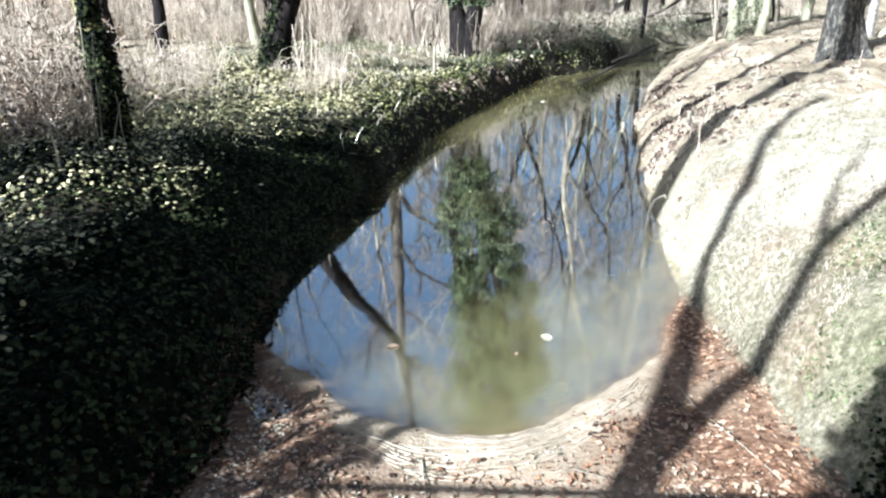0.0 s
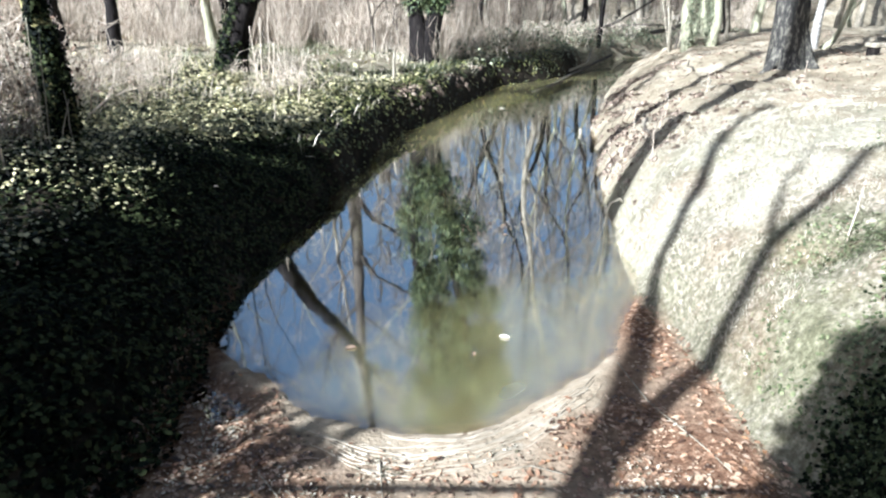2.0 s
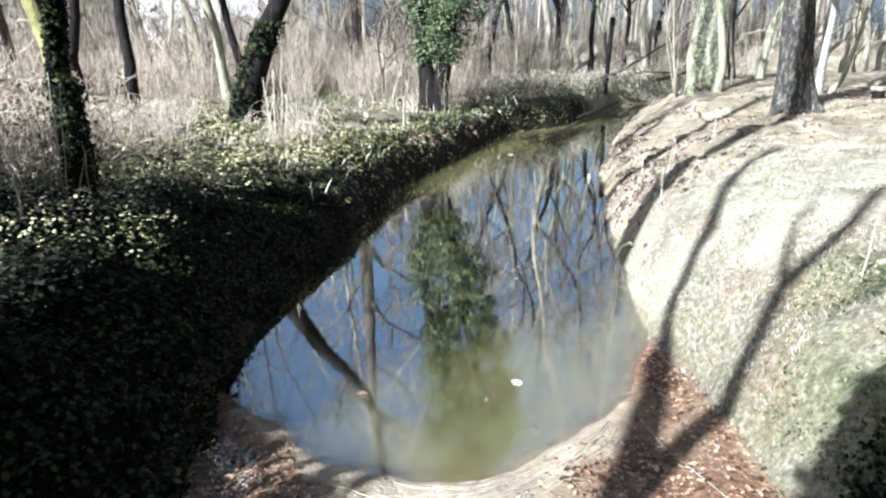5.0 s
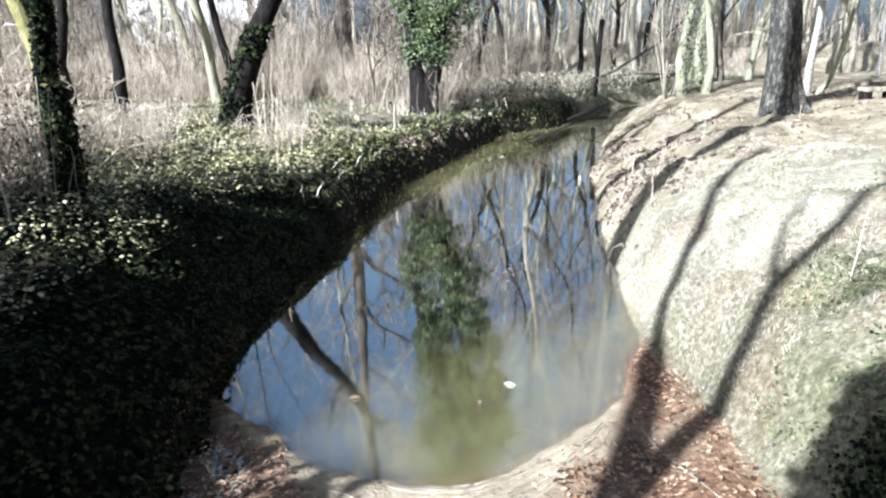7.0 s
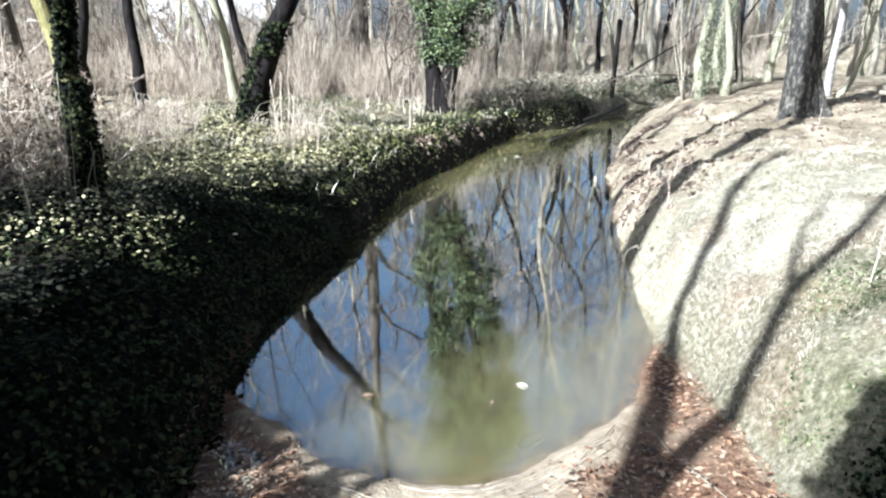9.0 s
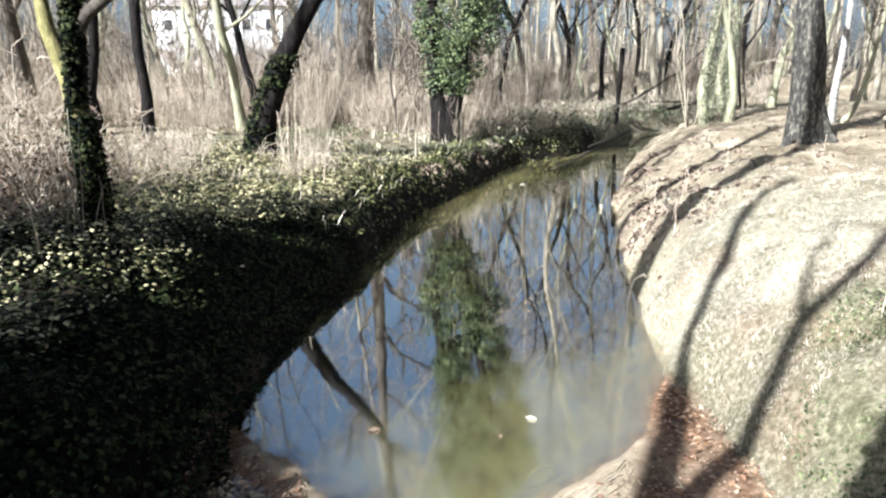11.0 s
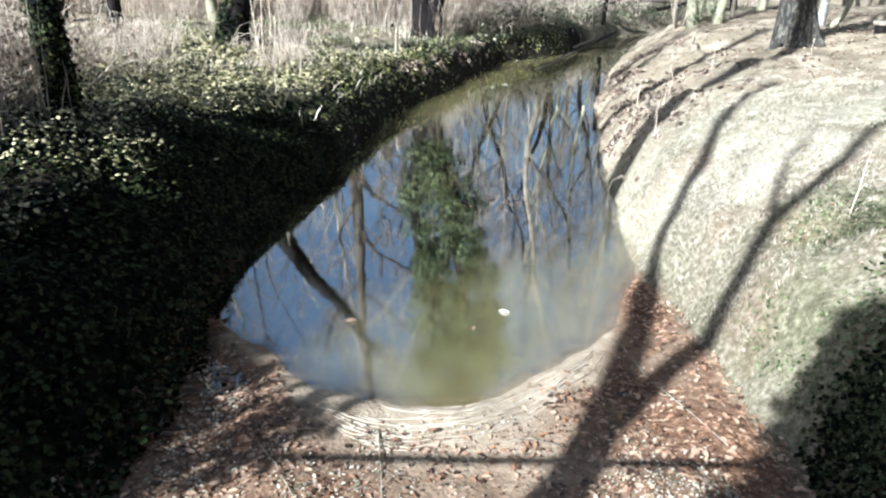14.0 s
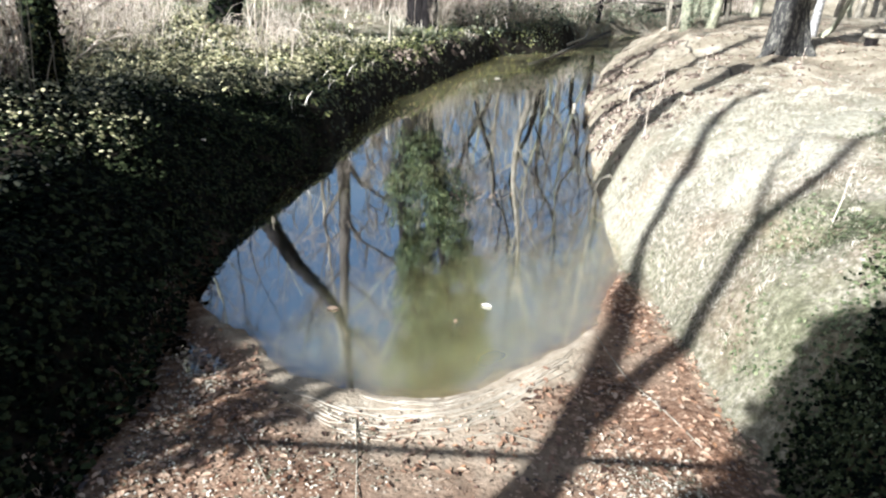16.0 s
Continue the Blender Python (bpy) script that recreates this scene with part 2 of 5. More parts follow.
FAR_LEFT_PROFILE = np.array([(0, 0), (0.03, 0.2), (0.12, 0.45), (0.25, 0.6), (0.45, 0.67), (0.8, 0.72), (1.5, 0.82), (3, 0.98), (6, 1.1), (40, 1.3), (500, 3)])
RIGHT_PROFILE = np.array([(0, 0), (0.12, 0.25), (0.42, 0.72), (0.9, 1.05), (1.5, 1.25), (2.5, 1.36), (5, 1.42), (40, 1.6), (500, 3)])
SHELF_PROFILE = np.array([(0, 0), (0.15, 0.25), (0.5, 0.44), (0.64, 0.58), (1.1, 0.74), (1.25, 0.89), (1.8, 1.04), (1.95, 1.16), (3, 1.32), (5, 1.42), (40, 1.6), (500, 3)])


def table(t, v):
    return np.interp(v, t[:, 0], t[:, 1])


def lattice(x, y, seed=0):
    """Smooth value noise in 0..1 for arrays of places."""
    xi, yi = np.floor(x).astype(np.int64), np.floor(y).astype(np.int64)
    u, v = x - xi, y - yi
    u, v = u * u * (3 - 2 * u), v * v * (3 - 2 * v)

    def h(a, b):
        k = (a * 374761393 + b * 668265263 + seed * 974711) & 0x7FFFFFFF
        k = ((k ^ (k >> 13)) * 1274126177) & 0x7FFFFFFF
        return ((k ^ (k >> 16)) & 0xFFFF) / 65535.0
    return (h(xi, yi) * (1 - u) + h(xi + 1, yi) * u) * (1 - v) + (h(xi, yi + 1) * (1 - u) + h(xi + 1, yi + 1) * u) * v


def rough(x, y, scale, octaves=3, seed=0):
    total, a = 0, 1.0
    for k in range(octaves):
        total = total + a * (lattice(x * scale * 2**k, y * scale * 2**k, seed + k) - 0.5)
        a *= 0.5
    return total


def banks(x, y):
    """How far a place lies outside the left and the right water's edge (negative: over the water)."""
    def slope(t):
        return (table(t, y + 0.4) - table(t, y - 0.4)) / 0.8
    dl = (table(LEFT_EDGE, y) - x) / np.sqrt(1 + slope(LEFT_EDGE) ** 2)
    dr = (x - table(RIGHT_EDGE, y)) / np.sqrt(1 + slope(RIGHT_EDGE) ** 2)
    wob = 0.16 * rough(x, y, 1.3, 3, 11)
    return dl + wob, dr + wob


def height(x, y):
    x, y = np.asarray(x, float), np.asarray(y, float)
    dl, dr = banks(x, y)
    far = np.clip((y - 9.5) / 2.5, 0, 1)
    zr = table(RIGHT_PROFILE, dr) * (1 - far) + table(SHELF_PROFILE, dr) * far
    low = np.clip((y - 7) / 3.5, 0, 1)
    zl = table(LEFT_PROFILE, dl) * (1 - low) + table(FAR_LEFT_PROFILE, dl) * low
    z = np.where(dl > 0, zl, np.where(dr > 0, zr, np.maximum(-0.35, 0.8 * np.maximum(dl, dr))))
    mat = table(MAT_EDGE, x) - y + 0.1 * rough(x, y, 3, 2, 5)
    wet = np.where(x > 0, 0.018, 0.05) * np.clip((np.abs(x + 0.1) - 0.9) / 0.6, 0, 1) * np.clip(1.6 - mat, 0, 1) * np.clip((mat - 0.2) * 4, 0, 1)
    zmat = -wet + np.clip(mat * np.where(mat < 0, 0.35 - 0.22 * np.clip((np.abs(x) - 0.8) / 0.8, 0, 1), 0.25), -0.35, 0.02) + np.clip(mat * 0.03, 0, 0.05) + 0.045 * rough(x, y, 3.5, 3, 8)
    z = np.where((dl <= 0) & (dr <= 0) & (mat > -2.4), np.maximum(z, zmat), z)
    z = z + far * np.clip(dr * 2, 0, 1) * np.clip((18 - y) / 3, 0, 1) * 0.08 * rough(x, y, 1.4, 3, 27)
    out = np.maximum(dl, dr)
    z = z + np.clip(dr * 2 - 0.2, 0, 1) * np.clip((12 - y) / 2, 0, 1) * 0.075 * rough(x, y, 2.4, 2, 37)
    z = z + np.clip(out, 0, 1) * (0.10 * rough(x, y, 2.2, 3, 21) + 0.22 * rough(x, y, 0.5, 2, 31))
    # levelled ground at the bridge's ends
    return np.minimum(z, 1.08 + np.clip((np.abs(y + 0.85) - 1.2) * 0.8, 0, 99) + np.clip((np.abs(x) - 6) * 0.5, 0, 99))


def steps(a, b, fine, reach, grow=1.25):
    """Grid lines, fine from a to b and widening outside as far as reach."""
    mid = list(np.arange(a, b + fine / 2, fine))
    left, right, d = [], [], fine
    while (left[-1] if left else a) > -reach:
        d *= grow
        left.append((left[-1] if left else a) - d)
    d = fine
    while (right[-1] if right else b) < reach:
        d *= grow
        right.append((right[-1] if right else b) + d)
    return np.array(left[::-1] + mid + right)


def mesh_from(name, verts, faces, smooth=True):
    me = bpy.data.meshes.new(name)
    me.from_pydata([tuple(v) for v in verts] if not isinstance(verts, np.ndarray) else verts.tolist(), [], faces if isinstance(faces, list) else faces.tolist())
    if smooth:
        me.shade_smooth()
    return me


def thing(name, label, category, group="", m=None):
    """An Empty at the base of a thing with parts."""
    e = new(name)
    e.empty_display_size = 0.2
    if m is not None:
        e.matrix_world = m
    return tagged(e, label, category, group)


def piece(name, me, material, parent=None, label=""):
    ob = new(name, me)
    if material:
        me.materials.clear()
        me.materials.append(material)
    ob.parent = parent
    return tagged(ob, label)


gx = steps(-6.0, 7.0, 0.1, 400)
gy = np.concatenate([steps(2.3, 14, 0.1, 0.1)[2:-2], np.arange(14.2, 34, 0.22)])
gy = np.concatenate([np.arange(-60, 2, 1.2), gy, 34 * 1.05 ** np.arange(1, 55)])
gy = np.unique(gy.round(4))
XX, YY = np.meshgrid(gx, gy)
ZZ = height(XX, YY)
nx, ny = len(gx), len(gy)
idx = np.arange(nx * ny).reshape(ny, nx)
quads = np.stack([idx[:-1, :-1], idx[:-1, 1:], idx[1:, 1:], idx[1:, :-1]], -1).reshape(-1, 4)
me = mesh_from("ground", np.stack([XX, YY, ZZ], -1).reshape(-1, 3), quads)
DL, DR = banks(XX, YY)
zones = {
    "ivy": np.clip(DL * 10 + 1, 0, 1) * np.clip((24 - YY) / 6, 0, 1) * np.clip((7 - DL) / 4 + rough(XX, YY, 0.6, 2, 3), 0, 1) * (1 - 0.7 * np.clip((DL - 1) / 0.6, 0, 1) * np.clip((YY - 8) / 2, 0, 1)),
    "grass": np.clip(1.6 + DR * 14, 0, 1) * np.clip((10.5 - YY) / 3 + 1.5 * rough(XX, YY, 0.9, 2, 6), 0, 1) * np.clip((5.5 - DR) / 3, 0, 1),
    "mud": np.clip(np.minimum(1 - DL * 12, -0.4 - DR * 12), 0, 1) * ((YY < 6) | (DR > -0.5)),
}
edge = table(MAT_EDGE, XX) - YY
PATH_LINE = np.array([(-40, 2), (-20, 9.5), (-8, 15.4), (-5.5, 19.5), (-3, 40)])
zones["path"] = np.clip(1.6 - np.abs(YY - table(PATH_LINE, XX) + 0.5 * rough(XX, YY, 0.5, 2, 14)) / 0.8, 0, 1) * (XX < -3.5)
zones["moss_and_shade"] = np.clip(DL * 2 - 1.6, 0, 1) * np.clip((YY - 13) / 3, 0, 1) * np.clip((24 - YY) / 3, 0, 1) * np.clip(0.8 + 2 * rough(XX, YY, 0.4, 2, 15), 0, 1) * (XX > -7)
zones["mud"] = np.maximum(zones["mud"], np.clip(DR * 8, 0, 1) * (YY < 10) * np.clip(2.6 * rough(XX, YY, 1.9, 3, 17) - 0.4, 0, 0.25))
zones["moss_and_shade"] = np.maximum(zones["moss_and_shade"], zones["grass"] * np.clip(2.5 * rough(XX, YY, 0.7, 3, 18) - 0.1 + np.clip((4.8 - YY) / 4, 0, 0.35), 0, 0.45))
# Moss tone also carries the crown shade over the near right bank.
zones["moss_and_shade"] = np.maximum(zones["moss_and_shade"], (DR > 0) * (YY < 9) * np.clip((0.731 * XX - 0.682 * YY + 1.65 + 0.9 * rough(XX, YY, 1.3, 2, 87)) / 0.8, 0, 1) * np.clip(0.75 + 1.6 * rough(XX, YY, 2.6, 3, 88), 0, 1))
zones["moss_and_shade"] = np.maximum(zones["moss_and_shade"], (DR > 0) * 0.85 * np.clip((5.6 - YY + 1.5 * rough(XX, YY, 1.1, 3, 85)) / 2, 0, 1) * np.clip(0.6 + 1.8 * rough(XX, YY, 3.2, 3, 86), 0, 1))
zones["moss_and_shade"] = np.maximum(zones["moss_and_shade"], (DR > -0.1) * (YY < 9) * 0.5 * np.clip(1.4 - DR * 3, 0, 1))
SILT_OFF = edge - 0.17 + 0.14 * rough(XX, YY, 2.5, 2, 9)
zones["straw"] = zones["grass"] * np.clip(1.35 - np.hypot((XX - 3.65) / 1.5, (YY - 7.4) / 1.7) + 1.9 * rough(XX, YY, 1.7, 3, 93), 0, 0.55)
zones["moss_and_shade"] = zones["moss_and_shade"] * (1 - 0.8 * zones["straw"])
zones["silt"] = np.clip(1.5 - np.maximum(SILT_OFF, -0.4 * SILT_OFF) / (0.17 + 0.1 * np.clip(1.2 - np.abs(XX - 0.15), 0, 1)), 0, 1) * np.clip((1.7 - np.abs(XX + 0.1)) * 2, 0, 1) * np.clip((XX + 1.35) * 2.5, 0.15, 1) * (np.maximum(DL, DR) < 0)
# Near-black patch by the bridge's end follows the outline of its shade.
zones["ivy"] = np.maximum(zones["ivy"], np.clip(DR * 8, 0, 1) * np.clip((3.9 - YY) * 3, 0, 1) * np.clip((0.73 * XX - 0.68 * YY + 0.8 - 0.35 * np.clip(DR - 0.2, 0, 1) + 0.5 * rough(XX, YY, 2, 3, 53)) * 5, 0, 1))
# Near-black tone put on the shaded near bank, waterline and far bank face.
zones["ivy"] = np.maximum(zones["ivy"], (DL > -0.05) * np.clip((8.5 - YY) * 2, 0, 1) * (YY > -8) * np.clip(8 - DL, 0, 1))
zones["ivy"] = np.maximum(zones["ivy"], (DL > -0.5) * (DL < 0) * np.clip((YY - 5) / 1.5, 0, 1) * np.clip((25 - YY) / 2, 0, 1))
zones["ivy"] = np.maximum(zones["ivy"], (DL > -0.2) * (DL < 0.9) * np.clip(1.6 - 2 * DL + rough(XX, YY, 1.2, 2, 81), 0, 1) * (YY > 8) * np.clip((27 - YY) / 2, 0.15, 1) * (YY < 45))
zones["grass"] = np.minimum(zones["grass"], 1 - (DR > 0) * zones["ivy"])
zones["moss_and_shade"] = np.minimum(zones["moss_and_shade"], 1 - (DR > 0) * zones["ivy"])
zones["silt"] = np.maximum(zones["silt"], 0.8 * np.clip(1.5 - 1.2 * np.abs(XX - 0.15), 0, 1) * np.clip(0.75 + 1.8 * rough(XX, YY, 1.8, 3, 19), 0, 1) * (edge > 0) * (np.maximum(DL, DR) < -0.1))
zones["silt"] = np.maximum(zones["silt"], 0.5 * np.clip(edge * 4, 0, 1) * np.clip(0.55 - 0.35 * np.abs(XX) + 1.6 * rough(XX, YY, 1.8, 3, 19), 0, 1) * (np.maximum(DL, DR) < -0.1))
zones["silt"] = np.maximum(zones["silt"], np.clip((0.13 + 0.05 * rough(XX, YY, 2, 2, 83) - np.abs(edge - 0.07)) * 14, 0, 1) * (XX > -1.62) * (XX < 1.35))
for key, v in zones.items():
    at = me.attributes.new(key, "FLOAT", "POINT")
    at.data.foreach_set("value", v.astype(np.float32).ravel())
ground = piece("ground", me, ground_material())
tagged(ground, "woodland floor with leaf litter, ivy bank and dry grass bank", "ground", kind="structure")

# the water's surface, between the banks
ys = np.concatenate([np.arange(1.0, 8, 0.1), np.arange(8, 41.6, 0.5)])
us = np.linspace(0, 1, 53)
wv = []
for y in ys:
    x0, x1 = table(LEFT_EDGE, y) - 0.6, min(table(RIGHT_EDGE, y) + 0.6, 300)
    wv += [(x0 + (x1 - x0) * u, y, 0) for u in us]
wi = np.arange(len(wv)).reshape(len(ys), len(us))
wv = np.array(wv)
me = mesh_from("water", wv, np.stack([wi[:-1, :-1], wi[:-1, 1:], wi[1:, 1:], wi[1:, :-1]], -1).reshape(-1, 4))
shallow = np.clip(1 - (wv[:, 1] - table(MAT_EDGE, wv[:, 0]) + 1.6 * rough(wv[:, 0], wv[:, 1], 0.7, 3, 77)) / 2.7, 0, 1)
shallow = shallow ** 2 * (3 - 2 * shallow)
at = me.attributes.new("shallow", "FLOAT", "POINT")
margin = np.clip((1.7 - wv[:, 0] + table(LEFT_EDGE, wv[:, 1]) + 0.8 * rough(wv[:, 0], wv[:, 1], 0.6, 2, 79)) / 1.1, 0, 1) * np.clip((wv[:, 1] - 9.5) / 4, 0, 1)
shallow = shallow * 0.74 * np.clip((wv[:, 0] + 1.3) / 1.2, 0.12, 1) * (1 - 0.4 * np.clip((wv[:, 0] - 0.5) / 0.7, 0, 1))
at.data.foreach_set("value", np.maximum(shallow, 0.3 * margin).astype(np.float32))
at = me.attributes.new("clarity", "FLOAT", "POINT")
at.data.foreach_set("value", np.exp(-np.maximum(0, -height(wv[:, 0], wv[:, 1])) / 0.03).astype(np.float32))
water = piece("water", me, water_material())
water.visible_shadow = False
tagged(water, "still murky olive-green stream water reflecting bare trees", "water", kind="structure")

# ---- plants ----
class Build:
    """Vertices and faces of one mesh in the making."""

    def __init__(self):
        self.v, self.f = [], []

    def tube(self, pts, radii, sides=6, cap=True, flare=None):
        base, prev = len(self.v), None
        n = len(pts)
        for k in range(n):
            p = Vector(pts[k])
            d = (Vector(pts[min(k + 1, n - 1)]) - Vector(pts[max(k - 1, 0)])).normalized()
            ref = prev if prev is not None else (Vector((1, 0, 0)) if abs(d.x) < 0.9 else Vector((0, 1, 0)))
            u = (ref - d * ref.dot(d)).normalized()
            prev, w = u, d.cross(u)
            for s in range(sides):
                a = 2 * math.pi * s / sides
                r = radii[k] * (1 + (flare(k, a) if flare else 0))
                self.v.append(tuple(p + (u * math.cos(a) + w * math.sin(a)) * r))
        for k in range(n - 1):
            for s in range(sides):
                a, b = base + k * sides + s, base + k * sides + (s + 1) % sides
                self.f.append((a, b, b + sides, a + sides))
        if cap and sides > 2:
            self.f.append(tuple(base + (n - 1) * sides + s for s in range(sides)))
        return self

    def mesh(self, name):
        return mesh_from(name, self.v, self.f)


def limb(rng, start, way, length, n=6, wander=0.25, up=0.15):
    """A wandering line of n + 1 points."""
    pts, p, d = [Vector(start)], Vector(start), Vector(way).normalized()
    for _ in range(n):
        d = (d + Vector((rng.gauss(0, wander), rng.gauss(0, wander), rng.gauss(0, wander) + up))).normalized()
        p = p + d * (length / n)
        pts.append(p.copy())
    return pts


def taper(r0, r1, n):
    return [r0 + (r1 - r0) * (k / n) ** 0.8 for k in range(n + 1)]


def bare_tree(name, seed, tall, radius, label, bark=None, lean=(0, 0), limbs=9, first=0.35, twigs=14, bend=0.06, sides=9, spread=0.4, trunk_pts=None, m=None, group="", reach=1.0):
    """A leafless tree: a tapered trunk with a flared foot, its limbs and a crown of twigs."""
    rng = random.Random(seed)
    bark = bark or BARK
    tree = thing(name, label, "tree", group, m)
    n = 16
    if trunk_pts is None:
        trunk_pts = [Vector((0, 0, -0.25))]
        off = Vector((0, 0, 0))
        drift = Vector((0, 0, 0))
        for k in range(1, n + 1):
            drift = drift * 0.6 + Vector((rng.gauss(0, bend), rng.gauss(0, bend), 0)) * (tall / n)
            off += drift
            h = tall * k / n
            trunk_pts.append(Vector((lean[0] * h, lean[1] * h, h)) + off)
    n = len(trunk_pts) - 1
    radii = [radius * (1 - 0.85 * (k / n) ** 0.9) * (1.35 if k == 0 else 1.0) for k in range(n + 1)]
    lobes = rng.random() * 6
    b = Build().tube(trunk_pts, radii, sides, flare=lambda k, a: 0.16 * math.sin(3 * a + lobes) * max(0, 1 - k / 3) + 0.06 * math.sin(5 * a + k) + 0.05 * math.sin(2 * a + 2.3 * k))
    piece("trunk", b.mesh("trunk"), bark, tree)
    tw = Build()
    for j in range(limbs):
        f = first + (0.97 - first) * (j + rng.random() * 0.7) / limbs
        k = min(int(f * n), n - 1)
        at = Vector(trunk_pts[k]).lerp(Vector(trunk_pts[k + 1]), f * n - k)
        a = j * 2.4 + rng.random()
        way = Vector((math.cos(a), math.sin(a), 0.5 + 0.8 * rng.random()))
        length = tall * spread * reach * (1.15 - 0.75 * f) * (0.7 + 0.6 * rng.random())
        pts = limb(rng, at, way, length, 6, 0.24, 0.1)
        r = max(0.022, radii[k] * 0.42)
        br = Build().tube(pts, taper(r, 0.012, 6), 5)
        piece("branch", br.mesh("branch"), bark, tree)
        for _ in range(twigs):
            g = 1 + rng.random() * 4.9
            q = pts[int(g)].lerp(pts[int(g) + 1], g % 1)
            out = (pts[int(g) + 1] - pts[int(g)]).normalized() + Vector((rng.gauss(0, 0.7), rng.gauss(0, 0.7), rng.gauss(0.15, 0.5)))
            tl = length * (0.18 + 0.3 * rng.random())
            tp = limb(rng, q, out, tl, 4, 0.25, 0.06)
            tw.tube(tp, taper(0.024, 0.007, 4), 3, False)
            for _ in range(3):
                g2 = 1 + rng.random() * 2.9
                q2 = tp[int(g2)].lerp(tp[int(g2) + 1], g2 % 1)
                o2 = (tp[int(g2) + 1] - tp[int(g2)]).normalized() + Vector((rng.gauss(0, 0.8), rng.gauss(0, 0.8), rng.gauss(0.1, 0.6)))
                tw.tube(limb(rng, q2, o2, tl * 0.5, 2, 0.3, 0.05), [0.009, 0.007, 0.004], 3, False)
    tagged(piece("crown", tw.mesh("crown"), TWIG, tree), kind="stuff")
    return tree


def z_at(x, y):
    return float(height(np.array([x]), np.array([y]))[0])


def stand(x, y, turn=0.0, size=1.0, sink=0.03):
    return pose(x, y, z_at(x, y) - sink, 0, 0, turn) @ Matrix.Scale(size, 4)


LEAF = (np.array([(0, 0, 0), (0.30, 0.38, 0.05), (0.48, 0.25, 0.02), (0.62, 0.40, -0.02), (1.0, 0, -0.1), (0.62, -0.40, -0.02), (0.48, -0.25, 0.02), (0.30, -0.38, 0.05), (0.5, 0, 0.1)]) - (0.4, 0, 0),
        np.array([(0, 8, 1), (1, 8, 2), (2, 8, 3), (3, 8, 4), (4, 8, 5), (5, 8, 6), (6, 8, 7), (7, 8, 0)]))
DRY_LEAF = (np.array([(-0.5, 0, 0.02), (-0.1, 0.27, 0.10), (0.3, 0.2, 0.08), (0.55, 0, 0), (0.3, -0.2, 0.1), (-0.1, -0.27, 0.06), (0, 0, -0.02)]),
            np.array([(0, 6, 1), (1, 6, 2), (2, 6, 3), (3, 6, 4), (4, 6, 5), (5, 6, 0)]))
BLADE = (np.array([(-0.04, 0, 0), (0.04, 0, 0), (0.03, 0.12, 0.55), (-0.03, 0.12, 0.55), (0, 0.42, 1.0)]), np.array([(0, 1, 2), (0, 2, 3), (3, 2, 4)]))


def turns(yaw, tilt, spin):
    """Turn matrices: spin about z, then tilt about a level axis, then yaw."""
    def mat(a, kind):
        c, s, o, z = np.cos(a), np.sin(a), np.ones_like(a), np.zeros_like(a)
        rows = ((c, -s, z), (s, c, z), (z, z, o)) if kind == "z" else ((o, z, z), (z, c, -s), (z, s, c))
        return np.stack([np.stack(r, -1) for r in rows], -2)
    return mat(yaw, "z") @ mat(tilt, "x") @ mat(spin, "z")


def scatter_mesh(name, shape, places, rot, size):
    v, f = shape
    allv = (rot @ (v.T[None] * size[:, None, None])).transpose(0, 2, 1) + places[:, None]
    allf = f[None] + (np.arange(len(places)) * len(v))[:, None, None]
    me = bpy.data.meshes.new(name)
    nv, nf = allv.shape[0] * allv.shape[1], allf.shape[0] * allf.shape[1]
    me.vertices.add(nv)
    me.vertices.foreach_set("co", allv.astype(np.float32).ravel())
    me.loops.add(nf * 3)
    me.loops.foreach_set("vertex_index", allf.astype(np.int32).ravel())
    me.polygons.add(nf)
    me.polygons.foreach_set("loop_start", np.arange(0, nf * 3, 3, dtype=np.int32))
    me.update(calc_edges=True)
    return me


def ivy_coat(rs, pts, radii, a, b, per_metre, size, puff=0.08, side=(0.0, 6.283), fade=0.97):
    """Ivy leaves on a trunk, between the shares a and b of its length."""
    P = np.array([tuple(p) for p in pts])
    n = len(P) - 1
    count = int(per_metre * (b - a) * np.linalg.norm(np.diff(P, axis=0), axis=1).sum())
    f = (a + (b - a) * ((1 - np.sqrt(1 - fade * rs.random(count))) if fade else rs.random(count))) * n
    k = np.minimum(f.astype(int), n - 1)
    u = (f - k)[:, None]
    c = P[k] * (1 - u) + P[k + 1] * u
    R = np.array(radii)
    r = R[k] * (1 - u[:, 0]) + R[k + 1] * u[:, 0] + np.abs(rs.normal(0, puff, count))
    ang = side[0] + (side[1] - side[0]) * rs.random(count)
    c = c + np.stack([np.cos(ang) * r, np.sin(ang) * r, np.zeros(count)], -1)
    rot = turns(ang + np.pi / 2 + rs.normal(0, 0.5, count), 1.2 + rs.normal(0, 0.4, count), rs.random(count) * 6.3)
    return scatter_mesh("ivy", LEAF, c, rot, size * (0.6 + 0.8 * rs.random(count)))

# ---- woodland trees ----
rs = np.random.default_rng(7)
rng = random.Random(5)

# the ivy-clad tree at the brink of the near bank
pts = [Vector(p) for p in ((0.15, 0, -0.2), (0.14, 0, 0.25), (0.13, 0, 0.75), (0.1, 0, 1.2), (0.03, 0.02, 1.6), (-0.06, 0.02, 1.9), (-0.15, 0.05, 2.15), (-0.2, 0.1, 2.5), (-0.35, 0.2, 4.0), (-0.5, 0.3, 6.5), (-0.7, 0.4, 9), (-0.8, 0.5, 14))]
near_tree = bare_tree("ivy_clad_tree", 3, 14, 0.15, "leaning tree with yellow-green bark and dark ivy up the trunk", BARK_MOSS, trunk_pts=pts, limbs=5, first=0.6, twigs=8, m=stand(-4.0, 6.9))
